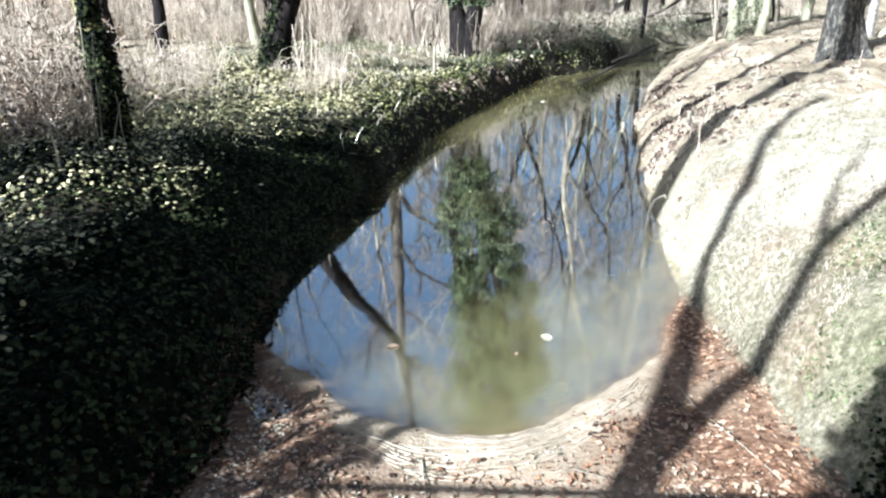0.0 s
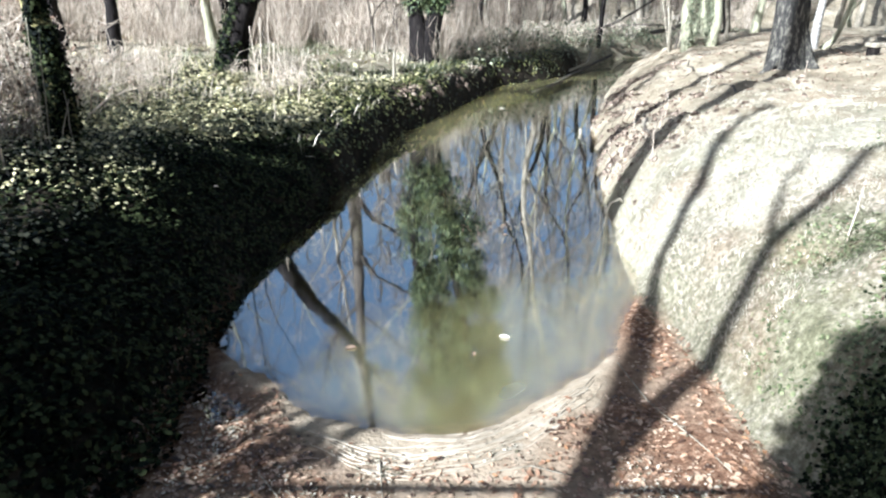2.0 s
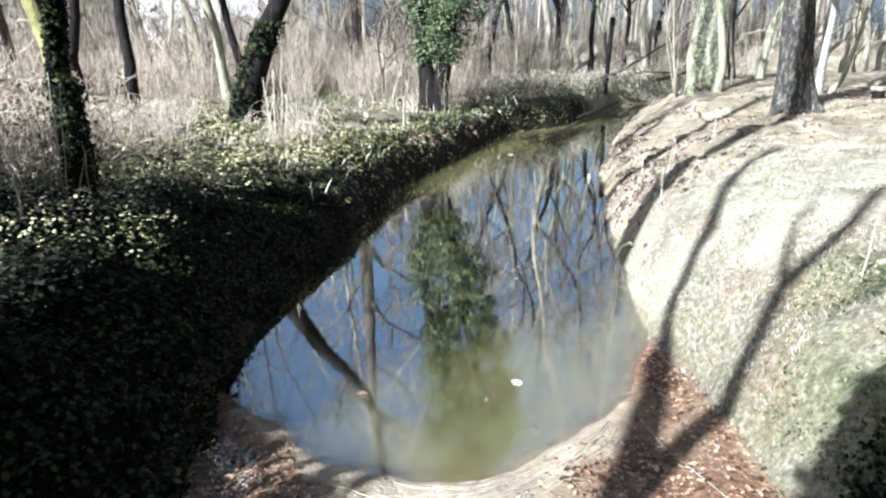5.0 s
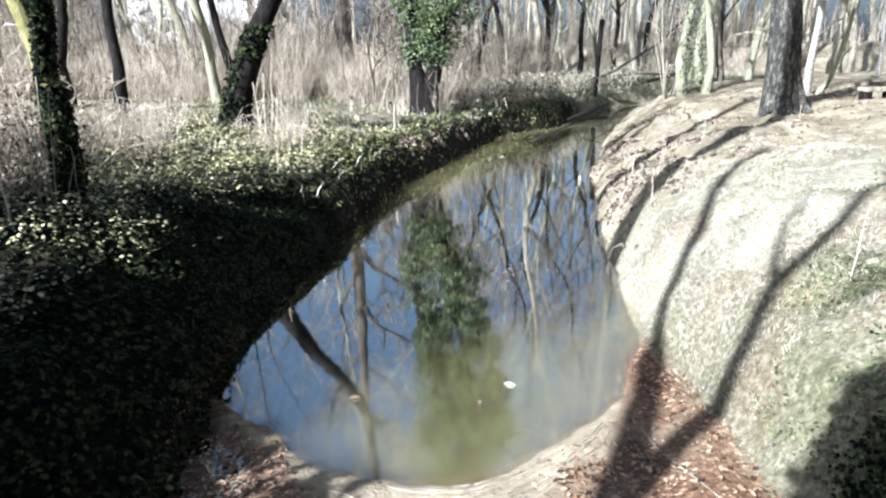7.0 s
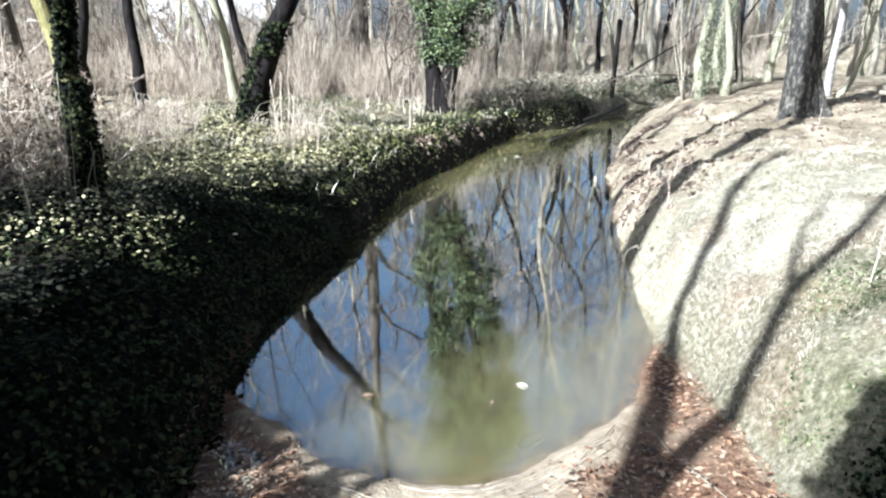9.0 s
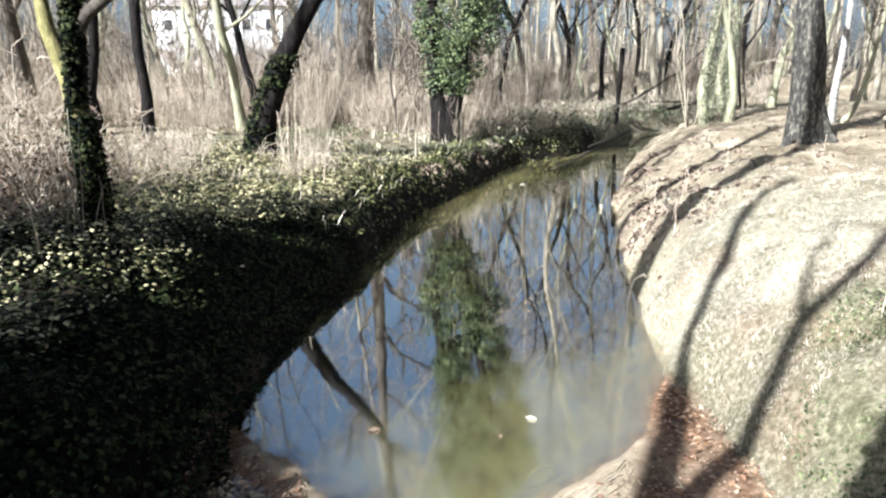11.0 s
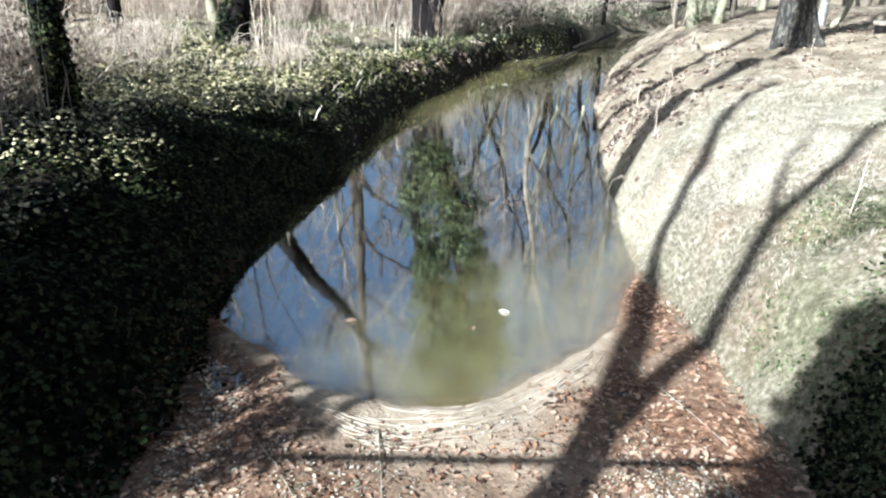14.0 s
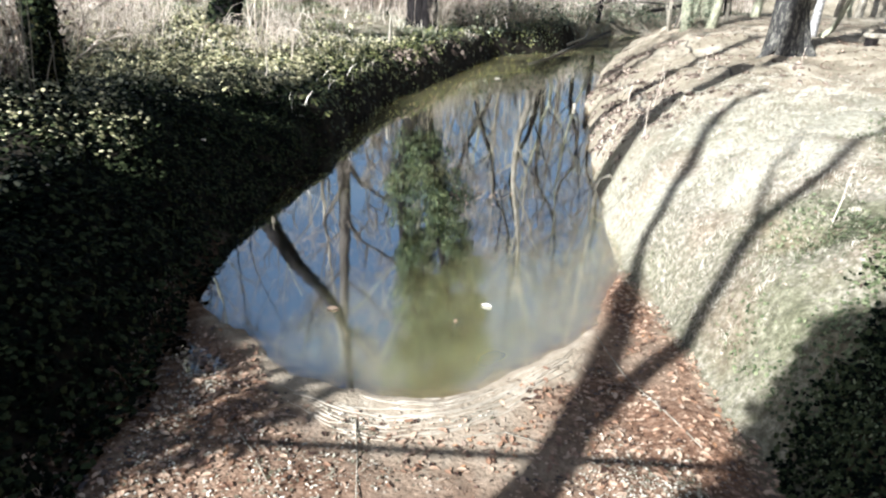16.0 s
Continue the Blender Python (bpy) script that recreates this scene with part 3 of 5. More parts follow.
fork = [Vector(p) for p in ((0.06, 0, 1.3), (0.1, 0, 1.8), (0.13, 0.0, 2.2), (0.14, 0.05, 2.6), (0.2, 0.1, 3.6), (0.5, 0.3, 6.5), (0.6, 0.5, 11))]
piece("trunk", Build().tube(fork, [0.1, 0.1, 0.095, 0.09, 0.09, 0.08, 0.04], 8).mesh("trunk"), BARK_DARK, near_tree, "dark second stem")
arm = [Vector(p) for p in ((0.16, 0, 2.05), (0.3, 0, 2.25), (0.58, 0, 2.45), (1.0, 0.1, 2.95), (1.3, 0.2, 3.6), (1.9, 0.3, 4.6))]
piece("branch", Build().tube(arm, [0.07, 0.065, 0.06, 0.05, 0.04, 0.02], 7).mesh("branch"), BARK, near_tree)
rad = [0.15, 0.125, 0.11, 0.1, 0.1, 0.1, 0.09, 0.09, 0.08, 0.07, 0.05, 0.03]
tagged(piece("ivy", ivy_coat(rs, pts, rad, 0.0, 0.29, 1200, 0.045, 0.025, fade=0), IVY, near_tree, "dark glossy ivy leaves"), kind="stuff")
tagged(piece("ivy", ivy_coat(rs, fork, [0.09] * 7, 0.0, 0.62, 330, 0.045, 0.025, (-2.2, 1.4), 0), IVY, near_tree, "dark glossy ivy leaves"), kind="stuff")

# the dark leaning tree
pts = [Vector(p) for p in ((0, 0, -0.2), (0.02, 0, 0.3), (0.15, 0, 0.8), (0.38, 0, 1.35), (0.64, 0, 2.0), (0.98, 0, 2.6), (1.36, 0, 3.2), (1.84, 0.05, 3.75), (2.3, 0.1, 4.4), (2.5, 0.2, 5.1), (2.6, 0.2, 6.4), (2.75, 0.2, 9))]
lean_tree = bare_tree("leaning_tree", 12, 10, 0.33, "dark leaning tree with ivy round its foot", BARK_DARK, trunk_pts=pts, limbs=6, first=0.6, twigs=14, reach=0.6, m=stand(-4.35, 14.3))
rad = [0.3, 0.27, 0.23, 0.21, 0.19, 0.18, 0.16, 0.15, 0.13, 0.1, 0.07, 0.04]
tagged(piece("ivy", ivy_coat(rs, pts, rad, 0.0, 0.2, 700, 0.08, 0.05), IVY, lean_tree, "dark ivy leaves"), kind="stuff")
tagged(piece("ivy", ivy_coat(rs, pts, [r + 0.03 for r in rad], 0.29, 0.38, 600, 0.07, 0.06, fade=0), IVY, lean_tree, "dark ivy leaves"), kind="stuff")
tagged(piece("ivy", ivy_coat(rs, pts, [r + 0.05 for r in rad], 0.14, 0.36, 220, 0.07, 0.05, (1.8, 4.6), 0), IVY, lean_tree, "dark ivy leaves"), kind="stuff")

# the twin-stemmed tree under a great mass of ivy
twin = thing("ivy_covered_tree", "twin-stemmed dark tree with a thick mass of green ivy", "tree", m=stand(-0.55, 19.6))
stems = [[Vector(p) for p in ((-0.05, 0, -0.3), (-0.06, 0, 0.4), (-0.14, 0, 0.9), (-0.24, 0, 1.4), (-0.34, 0, 2.6), (-0.3, 0.1, 4), (0.0, 0.2, 6), (0.5, 0.3, 8.5), (0.8, 0.3, 12))],
         [Vector(p) for p in ((0.12, 0, -0.3), (0.13, 0, 0.4), (0.25, 0, 0.9), (0.38, 0, 1.4), (0.55, 0, 2.6), (0.8, 0, 4), (1.2, 0, 6), (1.6, 0.1, 9), (1.7, 0.1, 12.5))]]
for s in stems:
    # Stems coloured near black for the ivy's shade.
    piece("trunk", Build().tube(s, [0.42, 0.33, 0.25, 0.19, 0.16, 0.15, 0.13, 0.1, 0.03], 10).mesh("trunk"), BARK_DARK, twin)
count = 80000
clumps = []
for k in range(380):
    z = 1.45 + 11.3 * rs.random() ** 1.1
    wide = np.interp(z, (1.4, 2.0, 3.0, 5.0, 8.0, 11.0, 12.8), (0.36, 0.75, 1.15, 1.3, 1.65, 1.7, 0.7))
    mid = np.interp(z, (1.4, 2.5, 4.0, 5.5, 7.6, 12.0), (0.1, 0.35, 0.65, 0.95, 1.3, 1.0))
    a = rs.random() * 6.28
    d = wide * rs.random() ** 0.5
    clumps.append((mid + d * np.cos(a), 0.7 * d * np.sin(a), z, 0.16 + (0.2 if z < 5 else 0.32) * rs.random()))
blobs = np.array(clumps)
pick = rs.choice(len(blobs), count, p=blobs[:, 3] ** 2 / (blobs[:, 3] ** 2).sum())
d = rs.normal(size=(count, 3))
d /= np.linalg.norm(d, axis=1)[:, None]
rad = blobs[pick, 3] * (0.65 + 0.45 * rs.random(count))
spot = blobs[pick, :3] + d * rad[:, None]
tagged(piece("ivy", scatter_mesh("ivy", LEAF, spot, turns(np.arctan2(d[:, 1], d[:, 0]) + np.pi / 2 + rs.normal(0, 0.5, count), 1.0 + rs.normal(0, 0.5, count), rs.random(count) * 6.3), 0.045 + 0.045 * rs.random(count)), IVY_TREE, twin, "sunlit green ivy leaves"), kind="stuff")

# the big tree on the sunny bank
pts = [Vector(p) for p in ((0.2, 0, -0.3), (0.12, 0, 0.15), (0.05, 0, 0.5), (0.0, 0, 1.0), (-0.06, 0, 1.8), (-0.15, 0, 2.6), (-0.2, 0, 4), (-0.3, 0.1, 6), (-0.2, 0.2, 9), (-0.1, 0.3, 13), (0, 0.3, 18))]
big = bare_tree("bank_tree", 21, 18, 0.42, "large dark tree with rough bark on the sunny bank", BARK_ROUGH, trunk_pts=pts, limbs=11, first=0.55, twigs=12, sides=14, m=stand(6.4, 13.15))
for a in (200, 255, 320, 20, 100):
    c, sn = math.cos(radians(a)), math.sin(radians(a))
    piece("root", Build().tube([Vector((0.1 + 0.12 * c, 0.12 * sn, 0.7)), Vector((0.1 + 0.3 * c, 0.3 * sn, 0.25)), Vector((0.12 + 0.5 * c, 0.5 * sn, 0.03)), Vector((0.12 + 0.8 * c, 0.8 * sn, -0.15))], [0.16, 0.13, 0.08, 0.03], 8).mesh("root"), BARK_ROUGH, big)
# the white birch behind it
birch = bare_tree("birch_tree", 22, 13, 0.088, "slender birch with bright white bark", BARK_BIRCH, bend=0.02, limbs=8, first=0.4, twigs=8, m=stand(8.56, 16.3))
copy_thing(birch, stand(15.1, 24.1, 140, 0.75))
# a bent young tree beside the birch
bent = [Vector(p) for p in ((-0.4, 0, -0.15), (-0.28, 0, 0.03), (-0.08, 0, 0.2), (0.04, 0, 0.5), (0.2, 0, 1.2), (0.36, 0, 2.2), (0.5, 0.1, 4), (0.7, 0.2, 7), (0.8, 0.3, 11))]
bare_tree("young_tree", 23, 11, 0.09, "slim lichen-grey tree with a crooked foot beside the birch", BARK_LICHEN, trunk_pts=bent, limbs=7, first=0.45, twigs=8, m=stand(9.25, 16.6))

# the trees of the wood: a few kinds, then copies
KINDS = [
    bare_tree("woodland_tree", 31, 18, 0.15, "bare winter tree with a dark grey-brown trunk", BARK_DARK, limbs=13, first=0.14, twigs=9, bend=0.19, m=stand(-8.2, 17.5), group="woodland trees"),
    bare_tree("woodland_tree", 32, 20, 0.17, "bare winter tree with a pale sunlit trunk", BARK_PALE, limbs=13, first=0.16, twigs=9, bend=0.1, m=stand(4.0, 29.7), group="woodland trees"),
    bare_tree("woodland_tree", 33, 15, 0.15, "slender bare tree with a lichen-grey trunk", BARK_LICHEN, limbs=12, first=0.15, twigs=9, bend=0.14, lean=(0.06, 0), m=stand(-6.5, 20.1), group="woodland trees"),
    bare_tree("woodland_tree", 34, 19, 0.36, "bare winter tree with a thick dark trunk", BARK, limbs=13, first=0.2, twigs=9, bend=0.06, m=stand(-3.65, 26.7), group="woodland trees"),
    bare_tree("woodland_tree", 35, 12, 0.1, "thin bare young tree", BARK_LICHEN, limbs=11, first=0.12, twigs=8, bend=0.13, lean=(-0.05, 0.02), m=stand(7.8, 34.5), group="woodland trees"),
    bare_tree("woodland_tree", 36, 17, 0.14, "bare tree with lichen-grey bark", BARK_LICHEN, limbs=12, first=0.14, twigs=9, bend=0.1, lean=(0.03, 0), m=stand(7.3, 20.9), group="woodland trees"),
    bare_tree("young_tree", 37, 6.5, 0.05, "spindly bare sapling with fine twigs", BARK_PALE, limbs=9, first=0.12, twigs=6, bend=0.1, spread=0.3, sides=6, m=stand(2.6, 27.5), group="saplings"),
    bare_tree("young_tree", 38, 5, 0.035, "spindly bare sapling with fine twigs", BARK, limbs=9, first=0.1, twigs=6, bend=0.12, spread=0.35, sides=6, lean=(0.12, 0), m=stand(-1.8, 24.5), group="saplings"),
]


def coppice(seed, tall, stems, x, y):
    """A many-stemmed bare bush of thin poles and fine twigs."""
    r = random.Random(seed)
    t = thing("coppice_bush", "many-stemmed bare bush of thin grey poles", "bush", "coppice bushes", stand(x, y))
    tw = Build()
    for _ in range(stems):
        a = r.random() * 6.28
        way = Vector((math.cos(a) * r.uniform(0.05, 0.4), math.sin(a) * r.uniform(0.05, 0.4), 1))
        h = tall * r.uniform(0.55, 1.05)
        pl = limb(r, (0.15 * math.cos(a), 0.15 * math.sin(a), -0.1), way, h, 6, 0.1, 0.05)
        piece("stem", Build().tube(pl, taper(r.uniform(0.015, 0.035), 0.006, 6), 5).mesh("stem"), BARK_PALE if r.random() < 0.6 else BARK, t)
        for _ in range(11):
            g = 1 + 4.9 * r.random()
            q = pl[int(g)].lerp(pl[int(g) + 1], g % 1)
            tp = limb(r, q, (r.gauss(0, 0.6), r.gauss(0, 0.6), 0.9), h * r.uniform(0.12, 0.28), 3, 0.2, 0.05)
            tw.tube(tp, taper(0.01, 0.004, 3), 3, False)
            for _ in range(2):
                tw.tube(limb(r, tp[r.randint(1, 2)], (r.gauss(0, 0.9), r.gauss(0, 0.9), 0.6), h * 0.09, 1, 0.2), [0.006, 0.004], 3, False)
    tagged(piece("crown", tw.mesh("crown"), TWIG, t), kind="stuff")
    return t


lichen_pts = [Vector((0.03 * h, 0, h)) for h in np.linspace(-0.1, 6, 9)]
tagged(piece("ivy", ivy_coat(rs, lichen_pts, [0.13] * 9, 0, 1, 320, 0.05, 0.09), BRAMBLE, KINDS[5], "grey-green ivy leaves"), kind="stuff")
KINDS += [coppice(45, 6, 7, -1.6, 23.0), coppice(46, 4.2, 8, 4.6, 31.5)]
SEEN = [(-10.0, 18.5, 0, 1), (-12, 30, 4, 1.1), (-8.6, 24.1, 2, 1.1), (-5.7, 31.4, 1, 0.9), (6, 34.9, 4, 1.1), (9.5, 34.1, 1, 0.9), (12.6, 41, 5, 1), (7.85, 20.7, 5, 0.8),
        (22.4, 38.5, 1, 1), (-6.6, 21.5, 0, 0.9), (-14, 22, 3, 0.8), (10.15, 14.35, 2, 0.95), (17.5, 31.5, 1, 0.8), (11.6, 26.5, 2, 1.0), (20.5, 30.5, 4, 1.1)]
for x, y, k, s in SEEN:
    copy_thing(KINDS[k], stand(x, y, rng.random() * 360 + 180 * (x == -6.6), s))
taken = [(x, y) for x, y, *_ in SEEN]


def grow(kinds, count, y0, y1, gap, size, power=1.3, wide=0.9):
    """Copies of the given kinds, strewn over the wood with a least gap."""
    done, tries = 0, 0
    thin = random.Random(5)
    while done < count and tries < 6000:
        tries += 1
        y = y0 + (y1 - y0) * rng.random() ** power
        x = rng.uniform(-wide, wide) * (y + 4)
        dl, dr = banks(np.array([x]), np.array([y]))
        if max(dl[0], dr[0]) < 0.8 or (dr[0] > 0 and y < 36 and x > 0.4 * y) or (y > 30 and abs(x / y + 0.345) < 0.025) or (size == 1.0 and power == 1.25 and -5.6 < x < -1.2 and y < 27) or any((x - a) ** 2 + (y - b) ** 2 < gap for a, b in taken):
            continue
        taken.append((x, y))
        done += 1
        if y > 26 and -0.3 < x / y < -0.04 and rng.random() < 0.55:
            continue
        spare = thin.random() < (0.42 if 6 in kinds else 0.15) + 0.25 * (0.05 < x / y < 0.45) + (6 in kinds and x > -0.5 and 0 < dl[0] < 2.6)
        k = rng.choice(kinds)
        at = stand(x, y, rng.random() * 360, size * (0.75 + 0.5 * rng.random()))
        if not spare:
            copy_thing(KINDS[4 if k == 3 and y < 42 else k], at)


grow((0, 1, 1, 2, 3, 5, 5, 4), 85, 24, 70, 5, 1.0, 1.25)
grow((6, 7, 8, 9), 250, 20.5, 52, 0.5, 1.0)
# Unseen trees to the sides and behind, added to close off low sky.
for k in range(44):
    a = radians(100 + 250 * k / 44 + rng.uniform(-3, 3))
    d = rng.uniform(20, 45) if a < radians(150) or a > radians(300) else rng.uniform(46, 60)
    x, y = d * math.cos(a + radians(90)), d * math.sin(a + radians(90))
    if abs(x) > 7 and (x > -9 or y < -20 or y > 15):
        copy_thing(KINDS[k % 6], stand(x, y, rng.random() * 360, 1.0))

# dark slender trees beyond the bend
r8 = random.Random(88)
for x, y, s in ((4.9, 32.6, 0.9), (3.1, 35.5, 1.0), (7.2, 36.8, 0.95), (10.6, 37.5, 1.0), (5.9, 40.0, 1.1), (1.6, 31.0, 0.85)):
    copy_thing(KINDS[0], stand(x, y, r8.random() * 360, s))

# the wood beyond, all round
r9 = random.Random(91)
far = Build()
for k in range(620):
    a = r9.random() * 2 * math.pi
    d = 62 + 60 * r9.random()
    if math.sin(a) > 0.3 and r9.random() < 0.4:
        a = radians(r9.uniform(35, 145))
    x, y = d * math.cos(a), d * math.sin(a)
    if y > 0 and abs(x / y + 0.345) < 0.045 and d < 84:
        continue
    if y > 0 and -0.3 < x / y < -0.04 and r9.random() < 0.65:
        continue
    z = z_at(x, y)
    tall = r9.uniform(12, 20)
    pl = limb(r9, (x, y, z - 0.3), (0, 0, 1), tall, 4, 0.05, 0.3)
    far.tube(pl, taper(r9.uniform(0.1, 0.25), 0.03, 4), 5)
    for _ in range(16):
        g = 0.5 + 3.4 * r9.random()
        q = pl[int(g)].lerp(pl[int(g) + 1], g % 1)
        far.tube(limb(r9, q, (r9.gauss(0, 1), r9.gauss(0, 1), r9.uniform(0.3, 1.4)), tall * r9.uniform(0.1, 0.28), 2, 0.2), [0.05, 0.035, 0.015], 3, False)
    for _ in range(6):
        q = Vector((x + r9.gauss(0, 2), y + r9.gauss(0, 2), z - 0.1))
        far.tube(limb(r9, q, (r9.gauss(0, 0.3), r9.gauss(0, 0.3), 1), r9.uniform(1.5, 5), 2, 0.1), [0.035, 0.025, 0.012], 3, False)
tagged(piece("far_woods", far.mesh("far_woods"), BARK_PALE), "distant bare winter woodland", "woods", kind="stuff")

# tan canes and brushwood under the trees
def cane_shrub(seed, tall, wide, stems, m, label="dry tan shrub of upright bare canes"):
    r = random.Random(seed)
    b = Build()
    for _ in range(stems):
        a, d = r.random() * 6.28, wide * math.sqrt(r.random())
        p = Vector((d * math.cos(a), d * math.sin(a), -0.1))
        way = Vector((p.x * 0.25 + r.gauss(0, 0.15), p.y * 0.25 + r.gauss(0, 0.15), 1))
        pl = limb(r, p, way, tall * (0.5 + 0.6 * r.random()), 4, 0.12, 0.05)
        b.tube(pl, taper(0.011, 0.004, 4), 3, False)
        for _ in range(2):
            g = r.randint(1, 3)
            b.tube(limb(r, pl[g], Vector((r.gauss(0, 1), r.gauss(0, 1), 0.9)), tall * 0.25, 2, 0.2), [0.006, 0.004, 0.003], 3, False)
    s = thing("shrub", label, "shrub", "dry brushwood", m)
    tagged(piece("brushwood", b.mesh("brushwood"), CANE, s), kind="stuff")
    return s


SHRUBS = [cane_shrub(41, 2.0, 0.7, 80, stand(-3.3, 22)), cane_shrub(42, 1.4, 0.8, 70, stand(1.0, 23.5)), cane_shrub(43, 3.2, 0.6, 60, stand(-5.2, 21.5))]
spots = []
tries = 0
while len(spots) < 170 and tries < 4000:
    tries += 1
    y = rng.uniform(20.5, 46)
    x = rng.uniform(-0.8, 0.8) * (y + 2)
    dl, dr = banks(np.array([x]), np.array([y]))
    if max(dl[0], dr[0]) < (2.4 if x > -0.5 else 1.0) or (dr[0] > 0 and y < 31) or any((x - a) ** 2 + (y - b) ** 2 < 0.8 for a, b in spots):
        continue
    spots.append((x, y))
    copy_thing(SHRUBS[rng.randrange(3)], stand(x, y, rng.random() * 360, 0.7 + 0.6 * rng.random()))
for k in range(45):
    x, y = rng.uniform(-9.5, 0.2), rng.uniform(19.8, 26)
    if banks(np.array([x]), np.array([y]))[0][0] > 1.5 and abs(y - float(table(PATH_LINE, x))) > 1:
        copy_thing(SHRUBS[rng.randrange(2)], stand(x, y, rng.random() * 360, 0.6 + 0.4 * rng.random()))
for x, y, k, s in ((-5.9, 8.4, 0, 0.8), (-5.6, 9.4, 1, 0.6), (-6.6, 9.2, 0, 0.9), (-6.3, 10.4, 1, 0.7), (-7.4, 10.2, 0, 0.8), (-8.6, 12.6, 1, 0.8), (-9.9, 13.2, 2, 0.9)):
    copy_thing(SHRUBS[k], stand(x, y, rng.random() * 360, s))

# the tree behind the bridge, whose forked shadow falls over the leaf bed and up the bank
fork_tree = thing("forked_tree", "tall forked tree behind the bridge", "tree", m=pose(-4.0, -2.1, z_at(-4.0, -2.1) - 0.05))
zb = z_at(-4.0, -2.1)
piece("trunk", Build().tube([Vector((0, 0, -0.2)), Vector((0, 0, 0.6)), Vector((0, 0, 2.2)), Vector((0.06, -0.055, 4.0 - zb))], [0.28, 0.22, 0.17, 0.12], 10).mesh("trunk"), BARK, fork_tree)
for run, r0 in ((((3.7, 0.09), (4.1, 0.03), (4.4, -0.1), (4.8, -0.35), (5.25, -0.63), (5.5, -0.82), (5.8, -0.95), (6.2, -1.08), (6.7, -1.1), (7.25, -1.16), (7.9, -1.33), (9.5, -1.6)), 0.15),
                (((4.2, -0.06), (4.7, -0.1), (4.95, -0.1), (5.2, -0.06), (5.6, -0.03), (5.95, 0.0), (6.45, 0.0), (6.9, 0.13), (7.35, 0.22), (8.2, 0.24), (10, 0.5)), 0.11),
                (((6.5, 0.0), (6.8, -0.12), (7.2, -0.2), (7.6, -0.2), (8.1, -0.32)), 0.045)):
    piece("branch", Build().tube([Vector((0.731 * o, -0.682 * o, h - zb)) for h, o in run], taper(r0, r0 * 0.4, len(run) - 1), 8).mesh("branch"), BARK, fork_tree)

# ---- the footbridge that the camera stands on ----
bridge = thing("footbridge", "small footbridge with a steel handrail", "bridge")
deck = 1.15
for k in range(12):
    b = Build()
    y0 = -1.75 + 0.15 * k
    for z in (deck - 0.05, deck):
        b.v += [(-4.2, y0, z), (4.2, y0, z), (4.2, y0 + 0.14, z), (-4.2, y0 + 0.14, z)]
    b.f += [(3, 2, 1, 0), (4, 5, 6, 7), (0, 1, 5, 4), (1, 2, 6, 5), (2, 3, 7, 6), (3, 0, 4, 7)]
    piece("plank", mesh_from("plank", b.v, b.f, False), PLANK, bridge)
RAIL_Y, RAIL_Z = 0.14, 2.38
piece("rail", Build().tube([(-4.2, RAIL_Y, RAIL_Z), (4.2, RAIL_Y, RAIL_Z)], [0.025, 0.025], 10).mesh("rail"), METAL, bridge)
for x in (-3.9, -1.85, 0.2, 2.25, 4.1):
    piece("post", Build().tube([(x - 2.05, RAIL_Y, deck - 0.3), (x - 2.05, RAIL_Y, RAIL_Z)], [0.02, 0.02], 8).mesh("post"), METAL, bridge)

# ---- unseen shade casters added off the view: ivy-clad trees, bushes and bare trunks ----
def leafy(name, label, category, x, y, tall, stem, blobs, count, size, material, leaf_label):
    t = thing(name, label, category, m=stand(x, y))
    piece("trunk", Build().tube([Vector((0, 0, -0.2)), Vector((0.03, 0, tall * 0.3)), Vector((0, 0.04, tall * 0.65)), Vector((0.03, 0, tall))], [stem * 1.3, stem, stem * 0.8, 0.03], 8).mesh("trunk"), BARK, t)
    bl = np.array(blobs, float)
    pick = rs.choice(len(bl), count, p=bl[:, 3] ** 2 / (bl[:, 3] ** 2).sum())
    d = rs.normal(size=(count, 3))
    d /= np.linalg.norm(d, axis=1)[:, None]
    at = bl[pick, :3] + d * (bl[pick, 3] * (0.5 + 0.55 * rs.random(count)))[:, None]
    rot = turns(np.arctan2(d[:, 1], d[:, 0]) + np.pi / 2 + rs.normal(0, 0.5, count), 1.0 + rs.normal(0, 0.5, count), rs.random(count) * 6.3)
    tagged(piece("foliage", scatter_mesh("foliage", LEAF, at, rot, size * (0.7 + 0.6 * rs.random(count))), material, t, leaf_label), kind="stuff")
    return t


leafy("ivy_clad_tree", "unseen ivy-topped tree added to shade the right bank", "tree", -2.9, -3.2, 5.4, 0.14,
      [(0, 0, 3.4, 0.7), (0, 0, 4.2, 0.85), (0.1, -0.2, 4.7, 0.75), (0.5, -0.3, 4.4, 0.7), (0.6, -0.4, 4.9, 0.55), (-0.28, 0.26, 3.6, 0.5), (-0.3, 0.28, 4.2, 0.5), (-0.25, 0.23, 4.7, 0.45)], 11000, 0.16, IVY_TREE, "green ivy leaves")
leafy("shade_bush", "dense unseen bush added to shade the near left bank", "bush", -7.2, -0.97, 4.9, 0.1,
      [(0, 0, 0.7, 0.9), (0.2, -0.2, 1.5, 0.85), (-0.2, 0.2, 2.2, 0.8), (0.15, 0, 2.9, 0.6), (-0.4, 0.4, 1.2, 0.7), (0.4, -0.4, 1.2, 0.7), (0, 0.1, 3.6, 0.75), (-0.3, -0.1, 4.2, 0.65), (0.2, 0, 4.7, 0.45), (0.4, -0.3, 2.2, 0.8), (0.3, -0.3, 3.2, 0.7)], 6500, 0.16, IVY, "dark evergreen leaves")
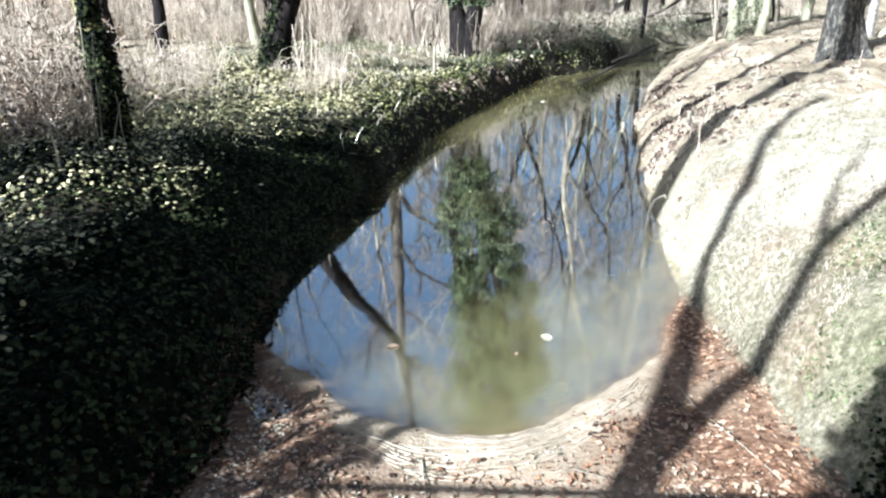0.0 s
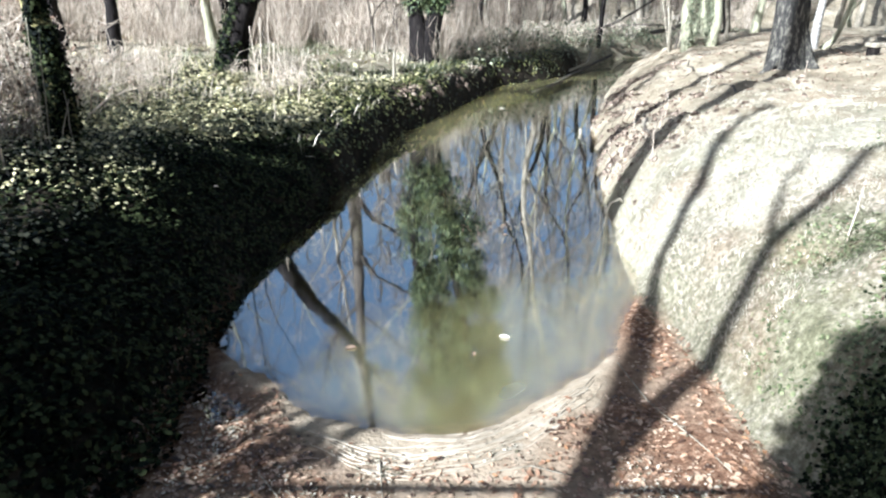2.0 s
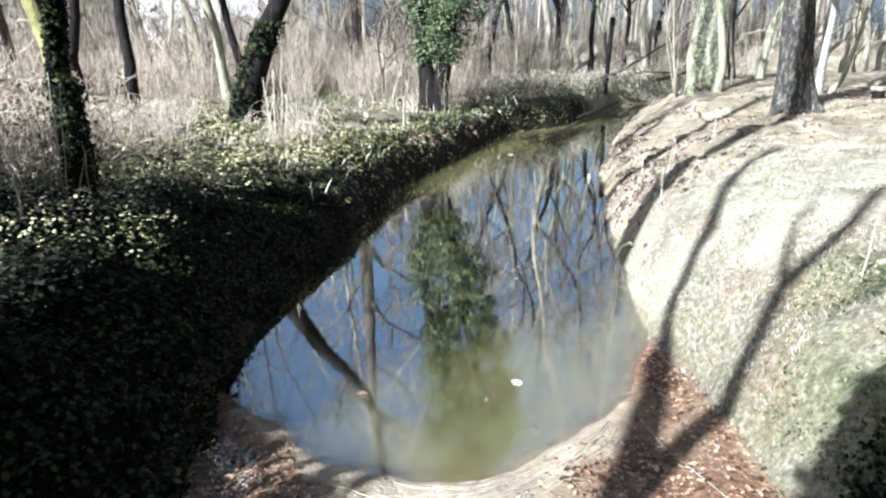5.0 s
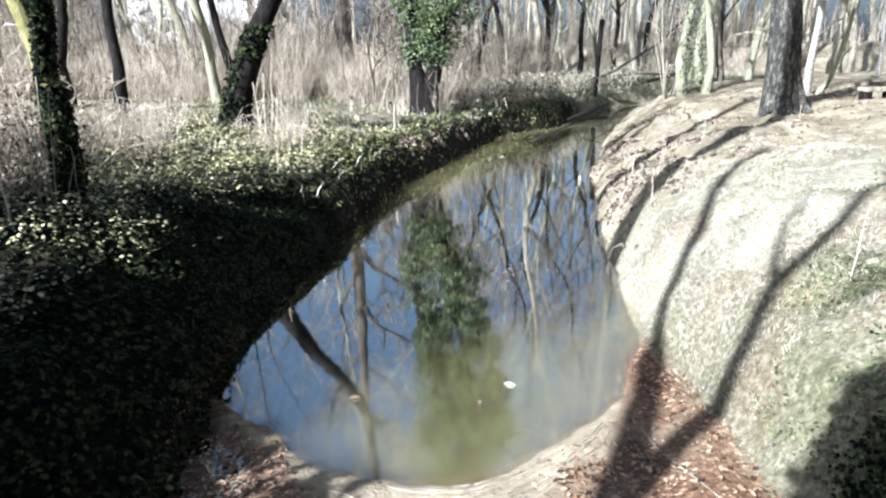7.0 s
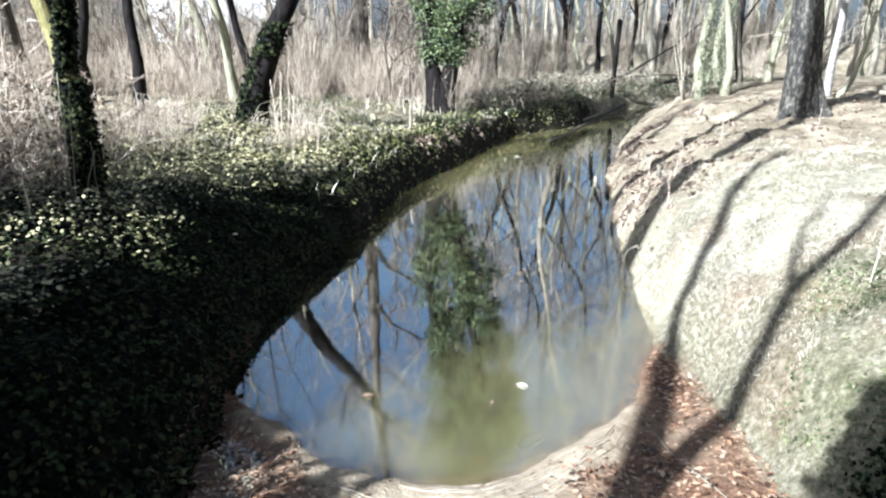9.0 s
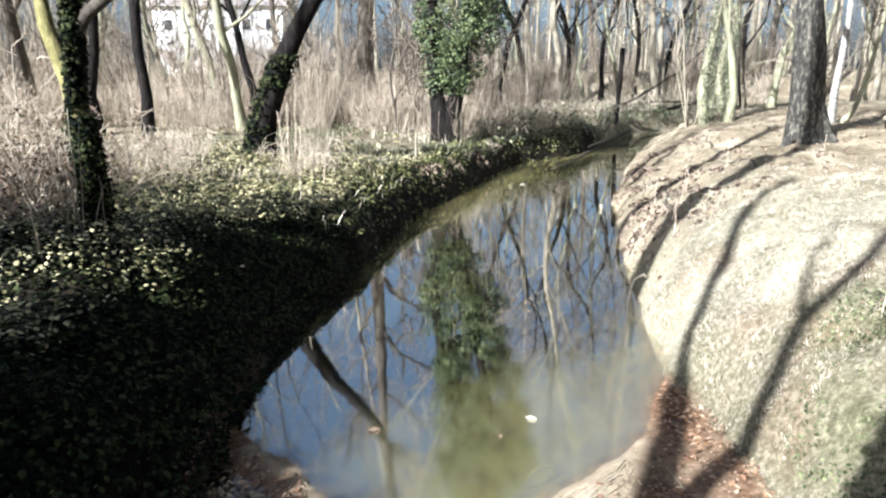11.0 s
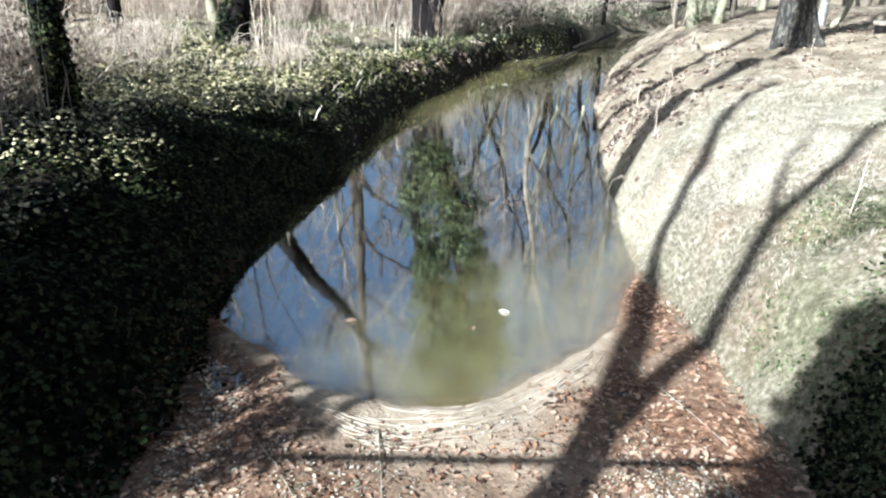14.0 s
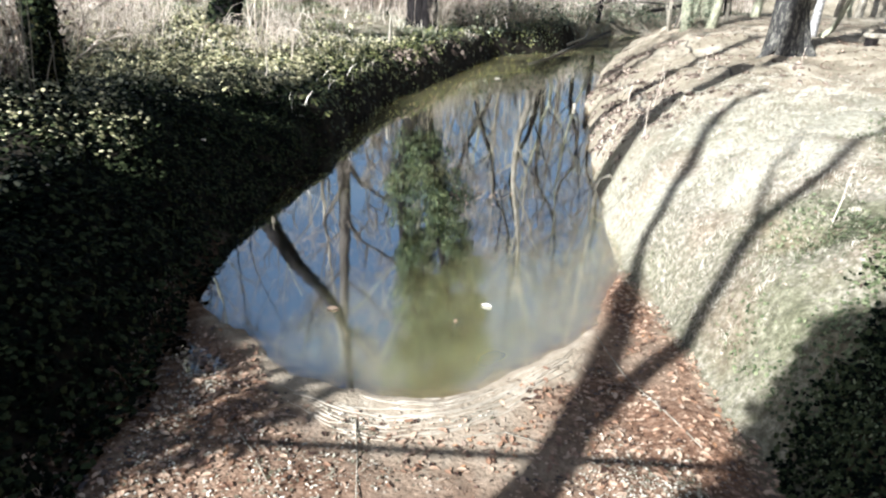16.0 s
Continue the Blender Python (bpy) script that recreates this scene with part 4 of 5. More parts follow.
leafy("shade_bush", "thin unseen bush added for dappled shade", "bush", -5.2, -0.7, 2.4, 0.04,
      [(0.25 * math.cos(2.4 * k), 0.25 * math.sin(2.4 * k), 0.6 + 0.35 * k, 0.42) for k in range(6)], 900, 0.13, IVY, "dark evergreen leaves")
leafy("shade_bush", "low unseen bush added to shade the bed's left side", "bush", -5.4, 0.55, 1.7, 0.05,
      [(0, 0, 0.5, 0.6), (0.2, 0.1, 1.0, 0.6), (-0.3, 0.1, 0.8, 0.55), (-0.1, -0.3, 1.3, 0.45), (0.3, -0.25, 1.6, 0.45), (0.5, -0.4, 1.2, 0.45), (0.1, -0.1, 2.0, 0.35)], 2600, 0.14, IVY, "dark evergreen leaves")
pole = bare_tree("woodland_tree", 61, 20, 0.24, "unseen slender tall tree added to cast shade", BARK, limbs=4, first=0.75, twigs=5, spread=0.2, bend=0.05, m=stand(-10.54, 0.0), group="woodland trees")
for x, y, s in ((-11.2, 0.8, 0.8), (-13.5, 3.0, 0.9)):
    copy_thing(pole, stand(x, y, rng.random() * 360, s))

# Unseen trunks placed so their shadows stripe the far ledges.
bare_tree("woodland_tree", 63, 20, 0.34, "slender tree leaning out, then upright, beside the bridge", BARK, limbs=4, first=0.9, twigs=5, spread=0.2, m=stand(-6.29, 3.91), group="woodland trees",
                     trunk_pts=[Vector((0.731 * o, -0.682 * o, h)) for o, h in ((0, -0.2), (0.05, 0.6), (0.2, 1.8), (0.4, 3), (0.75, 4.3), (1.15, 5.5), (1.6, 6.8), (1.7, 7.6), (1.7, 9), (1.7, 11), (1.7, 14), (1.7, 20))])
bare_tree("woodland_tree", 64, 18, 0.3, "slender straight tree beside the bridge", BARK, limbs=4, first=0.8, twigs=5, spread=0.2, bend=0.012, m=stand(-4.5, 1.15), group="woodland trees")
# Unseen ivy columns set so their shadows leave the lit strips on the bank.
for x, y, tall, wide, thick, count in ((-9.02, 1.58, 5.0, 0.34, 0.44, 6000), (-8.84, 0.05, 9.0, 0.02, 0.2, 4500), (-6.57, 0.66, 6.5, 0.1, 0.36, 4200)):
    leafy("ivy_clad_tree", "unseen ivy-clad trunk added to band the bank with shade", "tree", x, y, tall, 0.1,
          [(0.731 * wide * math.cos(1.9 * k), -0.682 * wide * math.cos(1.9 * k), 0.4 + (tall - 0.8) * k / 24, thick * (1 + 0.12 * math.sin(2.7 * k))) for k in range(25)], count, 0.13, IVY, "dark ivy leaves")

# unseen ivy-clad trees behind and beside the sunny bank, added to block sky light
sky_blocker = leafy("ivy_clad_tree", "tall unseen ivy-clad tree added to block sky light", "tree", 8.5, -1.5, 13, 0.22,
                  [(1.1 * math.cos(2.4 * k), 1.1 * math.sin(2.4 * k), 2.2 + 0.38 * k, 1.25 - 0.012 * k) for k in range(28)], 9000, 0.3, IVY, "dark ivy leaves")
for x, y, size in ((8.2, 2.6, 0.9), (10.5, 5.6, 1.1), (12.2, 1.5, 1.2), (7.8, -5.2, 1.0), (11.5, -3.6, 1.15), (4.2, -8.2, 1.0), (0.6, -9.6, 1.1), (8.8, -9.5, 1.2), (14.5, 6.2, 1.2), (-3.2, -12.5, 1.1), (4.5, -13, 1.25)):
    copy_thing(sky_blocker, stand(x, y, rng.random() * 360, size))

# ---- ground cover ----
def slope_turns(x, y, tilt_noise, lift=1.0):
    e = 0.06
    gx_ = (height(x + e, y) - height(x - e, y)) / (2 * e)
    gy_ = (height(x, y + e) - height(x, y - e)) / (2 * e)
    az = np.arctan2(-gy_, -gx_)
    tilt = np.arctan(np.hypot(gx_, gy_)) * lift
    n = len(x)
    return turns(az + np.pi / 2, tilt + rs.normal(0, tilt_noise, n), rs.random(n) * 6.3)


def strew(count, box, keep):
    """Places in the box (x0, x1, y0, y1), thinned by keep(x, y), a share for each place."""
    x, y = rs.uniform(box[0], box[1], count), rs.uniform(box[2], box[3], count)
    ok = rs.random(count) < keep(x, y)
    return x[ok], y[ok]


def ivy_share(x, y):
    dl, _ = banks(x, y)
    open_ = 1 - np.clip((y - 8.5) / 2, 0, 0.9) * np.clip((dl - 0.7) / 0.8, 0, 1) * (y < 26)
    return (dl > -0.1) * np.clip(1.5 + 1.2 * (dl < 0.35) + 2.2 * rough(x, y, 0.8, 3, 41) - np.clip(dl - 4, 0, 9) / 3, 0.03 + 0.4 * (y < 8), 1) * open_ * (1 - 0.5 * (dl < 0.4) * np.clip((y - 8.5) / 1.5, 0, 1) * np.clip((22 - y) / 2, 0, 1)) * (1 - 0.55 * np.clip((dl - 0.9) / 0.5, 0, 1)) * (np.abs(y - table(PATH_LINE, x)) > 0.9)


# Near bank in the shaded ivy tone, further ground in the sunlit tone.
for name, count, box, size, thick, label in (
        ("ivy_cover", 72000, (-7, -1.2, 2.2, 9.5), 0.05, 0.16, "ivy coloured near black for the bank's shade"),
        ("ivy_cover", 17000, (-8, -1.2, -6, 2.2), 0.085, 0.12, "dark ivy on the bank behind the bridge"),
        ("ivy_cover", 30000, (-8.5, 0.5, 9.5, 16.5), 0.07, 0.11, "ivy and low plants along the bank top in a sunlit tone"),
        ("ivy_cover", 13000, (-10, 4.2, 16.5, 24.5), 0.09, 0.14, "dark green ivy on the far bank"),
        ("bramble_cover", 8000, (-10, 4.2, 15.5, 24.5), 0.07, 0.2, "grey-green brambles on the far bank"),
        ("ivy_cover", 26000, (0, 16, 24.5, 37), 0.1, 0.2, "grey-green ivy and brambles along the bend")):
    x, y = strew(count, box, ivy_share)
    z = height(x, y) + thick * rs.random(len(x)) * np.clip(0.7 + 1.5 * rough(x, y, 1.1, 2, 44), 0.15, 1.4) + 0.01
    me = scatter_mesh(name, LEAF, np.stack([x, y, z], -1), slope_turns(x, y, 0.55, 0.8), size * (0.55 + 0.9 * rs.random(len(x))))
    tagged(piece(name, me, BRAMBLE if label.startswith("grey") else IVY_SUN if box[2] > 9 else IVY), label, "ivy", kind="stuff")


def shadow_ivy(x, y):
    """Share of near-black ivy by the bridge's end, sunny side, cut to the shade's outline."""
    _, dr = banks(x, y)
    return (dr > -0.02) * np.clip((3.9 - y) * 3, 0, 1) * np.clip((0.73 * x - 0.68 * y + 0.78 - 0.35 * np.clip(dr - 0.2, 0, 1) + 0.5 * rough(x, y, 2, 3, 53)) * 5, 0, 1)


x, y = strew(90000, (2.0, 5.8, 2.0, 6.0), shadow_ivy)
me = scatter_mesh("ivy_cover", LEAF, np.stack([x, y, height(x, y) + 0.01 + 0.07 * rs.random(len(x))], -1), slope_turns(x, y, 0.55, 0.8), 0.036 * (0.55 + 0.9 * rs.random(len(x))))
tagged(piece("ivy_cover", me, IVY), "near-black ivy patch standing for shade by the bridge's end", "ivy", kind="stuff")


x, y = strew(14000, (2.0, 8, -6, 2.0), shadow_ivy)
me = scatter_mesh("ivy_cover", LEAF, np.stack([x, y, height(x, y) + 0.01 + 0.08 * rs.random(len(x))], -1), slope_turns(x, y, 0.55, 0.8), 0.085 * (0.55 + 0.9 * rs.random(len(x))))
tagged(piece("ivy_cover", me, IVY), "dark ivy round the bridge's end", "ivy", kind="stuff")


# Dark leaves strewn to deepen the bank's half-shade.
def shade_share(x, y):
    _, dr = banks(x, y)
    return (dr > 0.1) * np.clip((0.73 * x - 0.68 * y + 1.5) / 1.2, 0, 1) * np.clip(0.4 + 2.4 * rough(x, y, 2.0, 3, 54), 0, 1) * (y < 7)


x, y = strew(95000, (2.0, 6.5, 2.0, 7.5), shade_share)
me = scatter_mesh("ground_ivy", LEAF, np.stack([x, y, height(x, y) + 0.005 + 0.045 * rs.random(len(x))], -1), slope_turns(x, y, 0.5, 0.8), 0.026 * (0.55 + 0.9 * rs.random(len(x))))
tagged(piece("ground_ivy", me, GREENGRASS), "small dark green leaves that darken the half-shaded bank", "plants", kind="stuff")


def grass_share(x, y):
    _, dr = banks(x, y)
    return np.clip(1 - shadow_ivy(x, y) * 1.2, 0, 1) * (dr > -0.08) * np.clip((11 - y) / 2.5, 0, 1) * np.clip((6 - dr) / 3, 0, 1) * np.clip(0.75 + 1.6 * rough(x, y, 1.4, 3, 51), 0.1, 1)


x, y = strew(90000, (1.8, 8, 2.2, 11.5), lambda x, y: grass_share(x, y) * np.clip((y - 2.6) / 3, 0.3, 1) * (1 - 0.75 * np.clip((0.731 * x - 0.682 * y + 1.65) / 0.8, 0, 1)))
tx, ty = strew(5200, (1.9, 7.5, 2.2, 11), lambda x, y: grass_share(x, y) * np.clip((y - 2.6) / 3, 0.3, 1) * (1 - 0.75 * np.clip((0.731 * x - 0.682 * y + 1.65) / 0.8, 0, 1)))
tuft = rs.integers(0, len(tx), 60000)
tx, ty = tx[tuft] + rs.normal(0, 0.028, 60000), ty[tuft] + rs.normal(0, 0.028, 60000)
lean = rs.normal(0, 0.7, 60000)
me = scatter_mesh("grass_tufts", BLADE, np.stack([tx, ty, height(tx, ty) - 0.01], -1), turns(rs.random(60000) * 6.3, lean, rs.random(60000) * 6.3), 0.025 + 0.035 * rs.random(60000))
tagged(piece("grass_tufts", me, STRAW), "bleached tufts of dry grass on the sunny bank", "grass", kind="stuff")
me = scatter_mesh("dry_grass", BLADE, np.stack([x, y, height(x, y) - 0.01], -1), turns(rs.random(len(x)) * 6.3, rs.normal(0, 0.7, len(x)), rs.random(len(x)) * 6.3), 0.025 + 0.035 * rs.random(len(x)))
tagged(piece("dry_grass", me, STRAW), "short bleached dry grass on the sunny bank", "grass", kind="stuff")
x, y = strew(80000, (1.8, 8, 2.2, 10.5), lambda x, y: grass_share(x, y) * np.clip((7 - y) / 2, 0.12, 1) * np.clip(0.15 + 3.2 * rough(x, y, 1.6, 3, 55), 0, 1))
me = scatter_mesh("green_grass", BLADE, np.stack([x, y, height(x, y) - 0.01], -1), turns(rs.random(len(x)) * 6.3, rs.normal(0, 0.5, len(x)), rs.random(len(x)) * 6.3), 0.025 + 0.04 * rs.random(len(x)))
tagged(piece("green_grass", me, GREENGRASS), "green tufts among the dry bank grass", "grass", kind="stuff")


def lay(name, count, box, keep, size, label, material=None, noise_=0.35, lift=0.012):
    x, y = strew(count, box, keep)
    z = np.maximum(height(x, y), 0.0) + lift + 0.01 * rs.random(len(x))
    me = scatter_mesh(name, DRY_LEAF, np.stack([x, y, z], -1), slope_turns(x, y, noise_), size * (0.35 + 1.2 * rs.random(len(x)) ** 2))
    tagged(piece(name, me, material or DEAD), label, "leaves", kind="stuff")


def bed_share(x, y):
    dl, dr = banks(x, y)
    e = table(MAT_EDGE, x) - y
    return ((dl < 0.15) & (dr < 0.0) & (e > 0.02)) * np.clip(np.clip((e - 0.25) / 0.4, -0.5, 0.6) + 2.2 * rough(x, y, 1.6, 3, 61) + np.clip(np.abs(x) - 1.2, 0, 1), np.clip((e - 0.2) * 0.5, 0.01, 0.06), 1) * (1 - 0.6 * np.clip(1.5 - 1.2 * np.abs(x - 0.15), 0, 1))


lay("fallen_leaves", 20000, (-2.3, 2.3, 2.2, 6.2), bed_share, 0.042, "brown fallen leaves matted on the wet stream bed", WET_LEAF, noise_=0.16, lift=0.006)
lay("fallen_leaves", 7000, (-2.3, 2.3, -6, 2.2), lambda x, y: ((banks(x, y)[0] < 0.1) & (banks(x, y)[1] < 0)) * 0.8, 0.06, "brown leaves on the stream bed under the bridge", WET_LEAF, noise_=0.16, lift=0.006)
lay("leaf_crumbs", 8000, (-2.3, 2.3, 2.2, 6.2), lambda x, y: np.clip(bed_share(x, y) * 0.5 + 0.4 * (bed_share(x, y) > 0), 0, 1), 0.018, "fine pale crumbs of leaves on the stream bed", noise_=0.2, lift=0.006)
lay("leaf_crumbs", 26000, (-1.65, 1.6, 2.2, 3.8), lambda x, y: ((banks(x, y)[0] < -0.2) & (banks(x, y)[1] < -0.2) & (table(MAT_EDGE, x) - y > 0.3)) * np.clip(0.45 + 1.6 * rough(x, y, 1.4, 3, 66), 0, 1), 0.021, "pale dry flakes of leaves on the stream bed", STRAW, noise_=0.25, lift=0.008)
lay("fallen_leaves", 6000, (1.9, 7, 2.2, 11), lambda x, y: (banks(x, y)[1] > 0.05) * np.clip(0.4 + 1.5 * rough(x, y, 1.7, 3, 68), 0, 1), 0.026, "scattered brown leaves on the grass bank")
lay("fallen_leaves", 24000, (2.4, 16, 9, 26), lambda x, y: (banks(x, y)[1] > 0.05) * np.clip((y - 9) / 3, 0, 1), 0.055, "pale brown leaf litter under the trees")
lay("fallen_leaves", 12000, (-14, 1, 9, 24), lambda x, y: (banks(x, y)[0] > 0.9) * np.clip(0.25 + 1.4 * rough(x, y, 0.5, 2, 63), 0, 1), 0.065, "pale dead leaves among the ivy", lift=0.1)
lay("fallen_leaves", 250, (-6.5, -1.9, 2.2, 9), lambda x, y: (banks(x, y)[0] > 0.5) * np.clip(0.2 + 1.4 * rough(x, y, 0.7, 2, 64), 0, 1), 0.045, "pale dead leaves among the ivy", lift=0.13)

def herb_share(x, y):
    dl, _ = banks(x, y)
    return (dl > 0.85 - 0.3 * np.clip((y - 8) / 2, 0, 1) + 0.3 * rough(x, y, 2.1, 2, 48)) * np.clip(0.65 + 1.8 * rough(x, y, 0.8, 3, 47), 0, 1) * (np.abs(y - table(PATH_LINE, x)) > 0.9) * np.clip((16 - y) / 4, 0.08, 1)


for count, box, size in ((62000, (-7, -1.8, 2.2, 9.5), 0.04), (90000, (-9, -0.5, 8.0, 16.5), 0.07), (5000, (-10, 2, 16.5, 22), 0.12)):
    x, y = strew(count, box, herb_share)
    z = height(x, y) + 0.04 + (0.2 if size < 0.05 else 0.11) * rs.random(len(x))
    me = scatter_mesh("low_herbs", LEAF, np.stack([x, y, z], -1), slope_turns(x, y, 0.5, 0.8), size * (0.5 + 0.9 * rs.random(len(x))))
    tagged(piece("low_herbs", me, HERB), "pale green low leaves among the ivy", "plants", kind="stuff")

x, y = strew(8000, (-9, 2, 11, 22), lambda x, y: (banks(x, y)[0] > 0.8) * np.clip((y - 11) / 3, 0, 1) * np.clip(0.6 + 1.6 * rough(x, y, 0.7, 3, 57), 0, 1) * (np.abs(y - table(PATH_LINE, x)) > 0.8))
me = scatter_mesh("dry_grass", BLADE, np.stack([x, y, height(x, y) - 0.01], -1), turns(rs.random(len(x)) * 6.3, rs.normal(0, 0.45, len(x)), rs.random(len(x)) * 6.3), 0.1 + 0.16 * rs.random(len(x)))
tagged(piece("dry_grass", me, STRAW), "pale dry grass on the open ground by the path", "grass", kind="stuff")
x, y = strew(22000, (-7, 2, 13, 22), lambda x, y: (banks(x, y)[0] > 0.8) * np.clip(0.4 + 2 * rough(x, y, 0.5, 3, 58), 0, 1))
me = scatter_mesh("green_grass", BLADE, np.stack([x, y, height(x, y) - 0.01], -1), turns(rs.random(len(x)) * 6.3, rs.normal(0, 0.45, len(x)), rs.random(len(x)) * 6.3), 0.08 + 0.12 * rs.random(len(x)))
tagged(piece("green_grass", me, GREENGRASS), "short green grass under the trees", "grass", kind="stuff")

x, y = strew(18000, (-8, -0.8, 9.5, 14.5), lambda x, y: (banks(x, y)[0] > 0.8) * np.clip(0.45 + 1.8 * rough(x, y, 0.9, 3, 59), 0, 1))
me = scatter_mesh("dry_grass", BLADE, np.stack([x, y, height(x, y) + 0.04], -1), turns(rs.random(len(x)) * 6.3, rs.normal(0, 0.6, len(x)), rs.random(len(x)) * 6.3), 0.08 + 0.1 * rs.random(len(x)))
tagged(piece("dry_grass", me, STRAW), "dry grass blades among the ivy", "grass", kind="stuff")
for k in range(20):
    x, y = rng.uniform(-7.5, -2.6), rng.uniform(10.2, 16.2)
    if banks(np.array([x]), np.array([y]))[0][0] > 1.1:
        copy_thing(SHRUBS[1], stand(x, y, rng.random() * 360, rng.uniform(0.28, 0.55)))

# pale silt lines left by the falling water
sr = random.Random(71)
b = Build()
for k in range(17):
    o0, o1, arch = 0.02 + 0.45 * sr.random(), 0.02 + 0.38 * sr.random(), 0.1 * sr.random()
    x0, x1 = -0.95 + 0.8 * sr.random(), 1.2 - 0.8 * sr.random()
    pl = []
    ph = sr.random() * 6
    for j in range(19):
        u = j / 18
        x = x0 + (x1 - x0) * u
        y = float(table(MAT_EDGE, x)) - o0 - (o1 - o0) * u - arch * math.sin(math.pi * u) - 0.015 * math.sin(4 * x + ph) + 0.01 * sr.random()
        pl.append(Vector((x, y, max(0.0, z_at(x, y)) - 0.001)))
    b.tube(pl, [0.002] + [0.003 + 0.007 * sr.random() for _ in range(17)] + [0.002], 5)
tagged(piece("silt_lines", b.mesh("silt_lines"), SILT), "pale curved silt ridges round the pool's edge", "silt", kind="stuff")


# leaves afloat
def floater(x, y, size, turn, label, material):
    v, f = DRY_LEAF
    me = mesh_from("floating_leaf", v * size, f)
    o = piece("floating_leaf", me, material)
    o.matrix_world = pose(x, y, 0.006, 0, 0, turn)
    tagged(o, label, "leaf", "floating leaves")


PALE = shader("pale_leaf", [(0.55, 0.48, 0.38), (0.7, 0.64, 0.54), (0.8, 0.76, 0.68)], 20, 0.6, 0)
floater(0.53, 4.98, 0.1, -25, "pale dry leaf floating on the pool", PALE)
floater(-1.97, 5.42, 0.05, 40, "small white leaf at the water's edge", PALE)
floater(0.27, 4.70, 0.05, 70, "small brown leaf floating on the pool", DEAD)
floater(-0.72, 4.78, 0.10, 10, "brown leaf floating on the pool", DEAD)
floater(1.45, 16.6, 0.16, 20, "pale leaf floating under the far bank", PALE)
for k in range(46):
    floater(min(1.55, 0.25 + abs(rng.gauss(0, 0.55))), 7.75 + rng.gauss(0, 0.16), rng.uniform(0.025, 0.055), rng.random() * 360, "brown leaf floating on the pool", DEAD)


# leaves on the bed that lie loose and apart
leaf_meshes = []
for k in range(5):
    v, f = DRY_LEAF
    bent = v.copy()
    bent[:, 2] = bent[:, 2] * (0.4 + 0.25 * k) + 0.07 * k * bent[:, 0] ** 2
    bent[:, 1] *= 0.8 + 0.12 * k
    me = mesh_from("fallen_leaf", bent, f)
    me.materials.append(WET_LEAF if k % 2 else DEAD)
    leaf_meshes.append(me)
ROLL = shader("orange_brown_leaf", [(0.16, 0.07, 0.03), (0.33, 0.17, 0.075), (0.5, 0.33, 0.18)], 15, 0.7, 0)
leaf_meshes[1].materials[0] = ROLL
x, y = strew(1500, (-2.0, 2.1, 2.4, 5.6), bed_share)
for k, (a, b_) in enumerate(zip(x[:260], y[:260])):
    o = new("fallen_leaf", leaf_meshes[(0, 1, 2, 3, 1, 0, 4)[k % 7]])
    o.matrix_world = pose(a, b_, max(0, z_at(a, b_)) + 0.008, rng.uniform(-8, 8), rng.uniform(-8, 8), rng.random() * 360) @ Matrix.Scale(rng.uniform(0.03, 0.06), 4)
    tagged(o, ("dry brown leaf on the stream bed", "orange-brown leaf on the stream bed")[leaf_meshes.index(o.data) == 1], "leaf", "loose leaves")


# ---- stems, sticks and stumps ----
def stick(name, label, pts, r0, r1, material, category="twig", group=""):
    o = piece(name, Build().tube(pts, taper(r0, r1, len(pts) - 1), 6).mesh(name), material)
    return tagged(o, label, category, group)


def upright(x, y, tall, r, name="sapling", label="thin bare upright stem", material=None, lean=(0, 0), group="bare stems"):
    z = z_at(x, y)
    r2 = random.Random(int(x * 100) + int(y * 10))
    pts = [Vector((x + lean[0] * h * tall + r2.gauss(0, 0.012), y + lean[1] * h * tall, z - 0.05 + h * (tall + 0.05))) for h in (0, 0.25, 0.5, 0.75, 1)]
    return stick(name, label, pts, r, r * 0.45, material or CANE, "stem", group)


upright(-3.72, 5.62, 0.5, 0.014, lean=(-0.05, 0))
for x, y, tall, lx in ((-3.9, 6.5, 1.2, 0.04), (-3.97, 6.5, 1.0, -0.14), (-3.93, 6.45, 0.9, 0.14), (-3.68, 6.6, 0.6, 0.02), (-4.3, 6.6, 0.9, -0.3), (-3.95, 6.42, 0.7, 0.05), (-3.8, 6.4, 1.1, 0.1), (-3.85, 6.5, 1.0, -0.2), (-3.75, 6.45, 0.5, 0.35), (-4.1, 6.4, 0.6, -0.35)):
    upright(x + 0.1, y - 0.1, tall * 1.05, 0.009, lean=(lx, 0), material=BARK_PALE)
for x, y, tall, lx in ((-3.3, 12.6, 1.3, 0.05), (-3.2, 12.7, 1.6, 0.08), (-3.4, 12.7, 1.1, -0.05), (-3.1, 12.5, 0.9, 0.12), (-2.35, 11.0, 0.5, 0.2), (-2.4, 9.6, 0.55, 0.1)):
    upright(x, y, tall, 0.014, lean=(lx, 0))
upright(-1.12, 15.6, 0.72, 0.05, "stake", "short weathered stake on the bank brow", BARK_PALE, (0.06, 0))
for x, y, tall in ((2.86, 9.0, 0.55), (2.6, 8.3, 0.45), (3.2, 9.9, 0.6), (3.0, 10.6, 0.4), (3.6, 11.0, 0.35), (4.6, 12.0, 0.4), (6.2, 11.9, 0.3), (2.75, 8.8, 0.3), (2.95, 4.6, 0.45)):
    upright(x, y, tall, 0.006 if y < 6 else 0.008, lean=(0.04, 0))
stick("hooked_root", "pale hooked root over the water", [Vector((2.3, 8.1, 0.2)), Vector((2.2, 8.02, 0.3)), Vector((2.08, 7.98, 0.26)), Vector((2.02, 7.95, 0.12))], 0.02, 0.012, BARK_PALE)
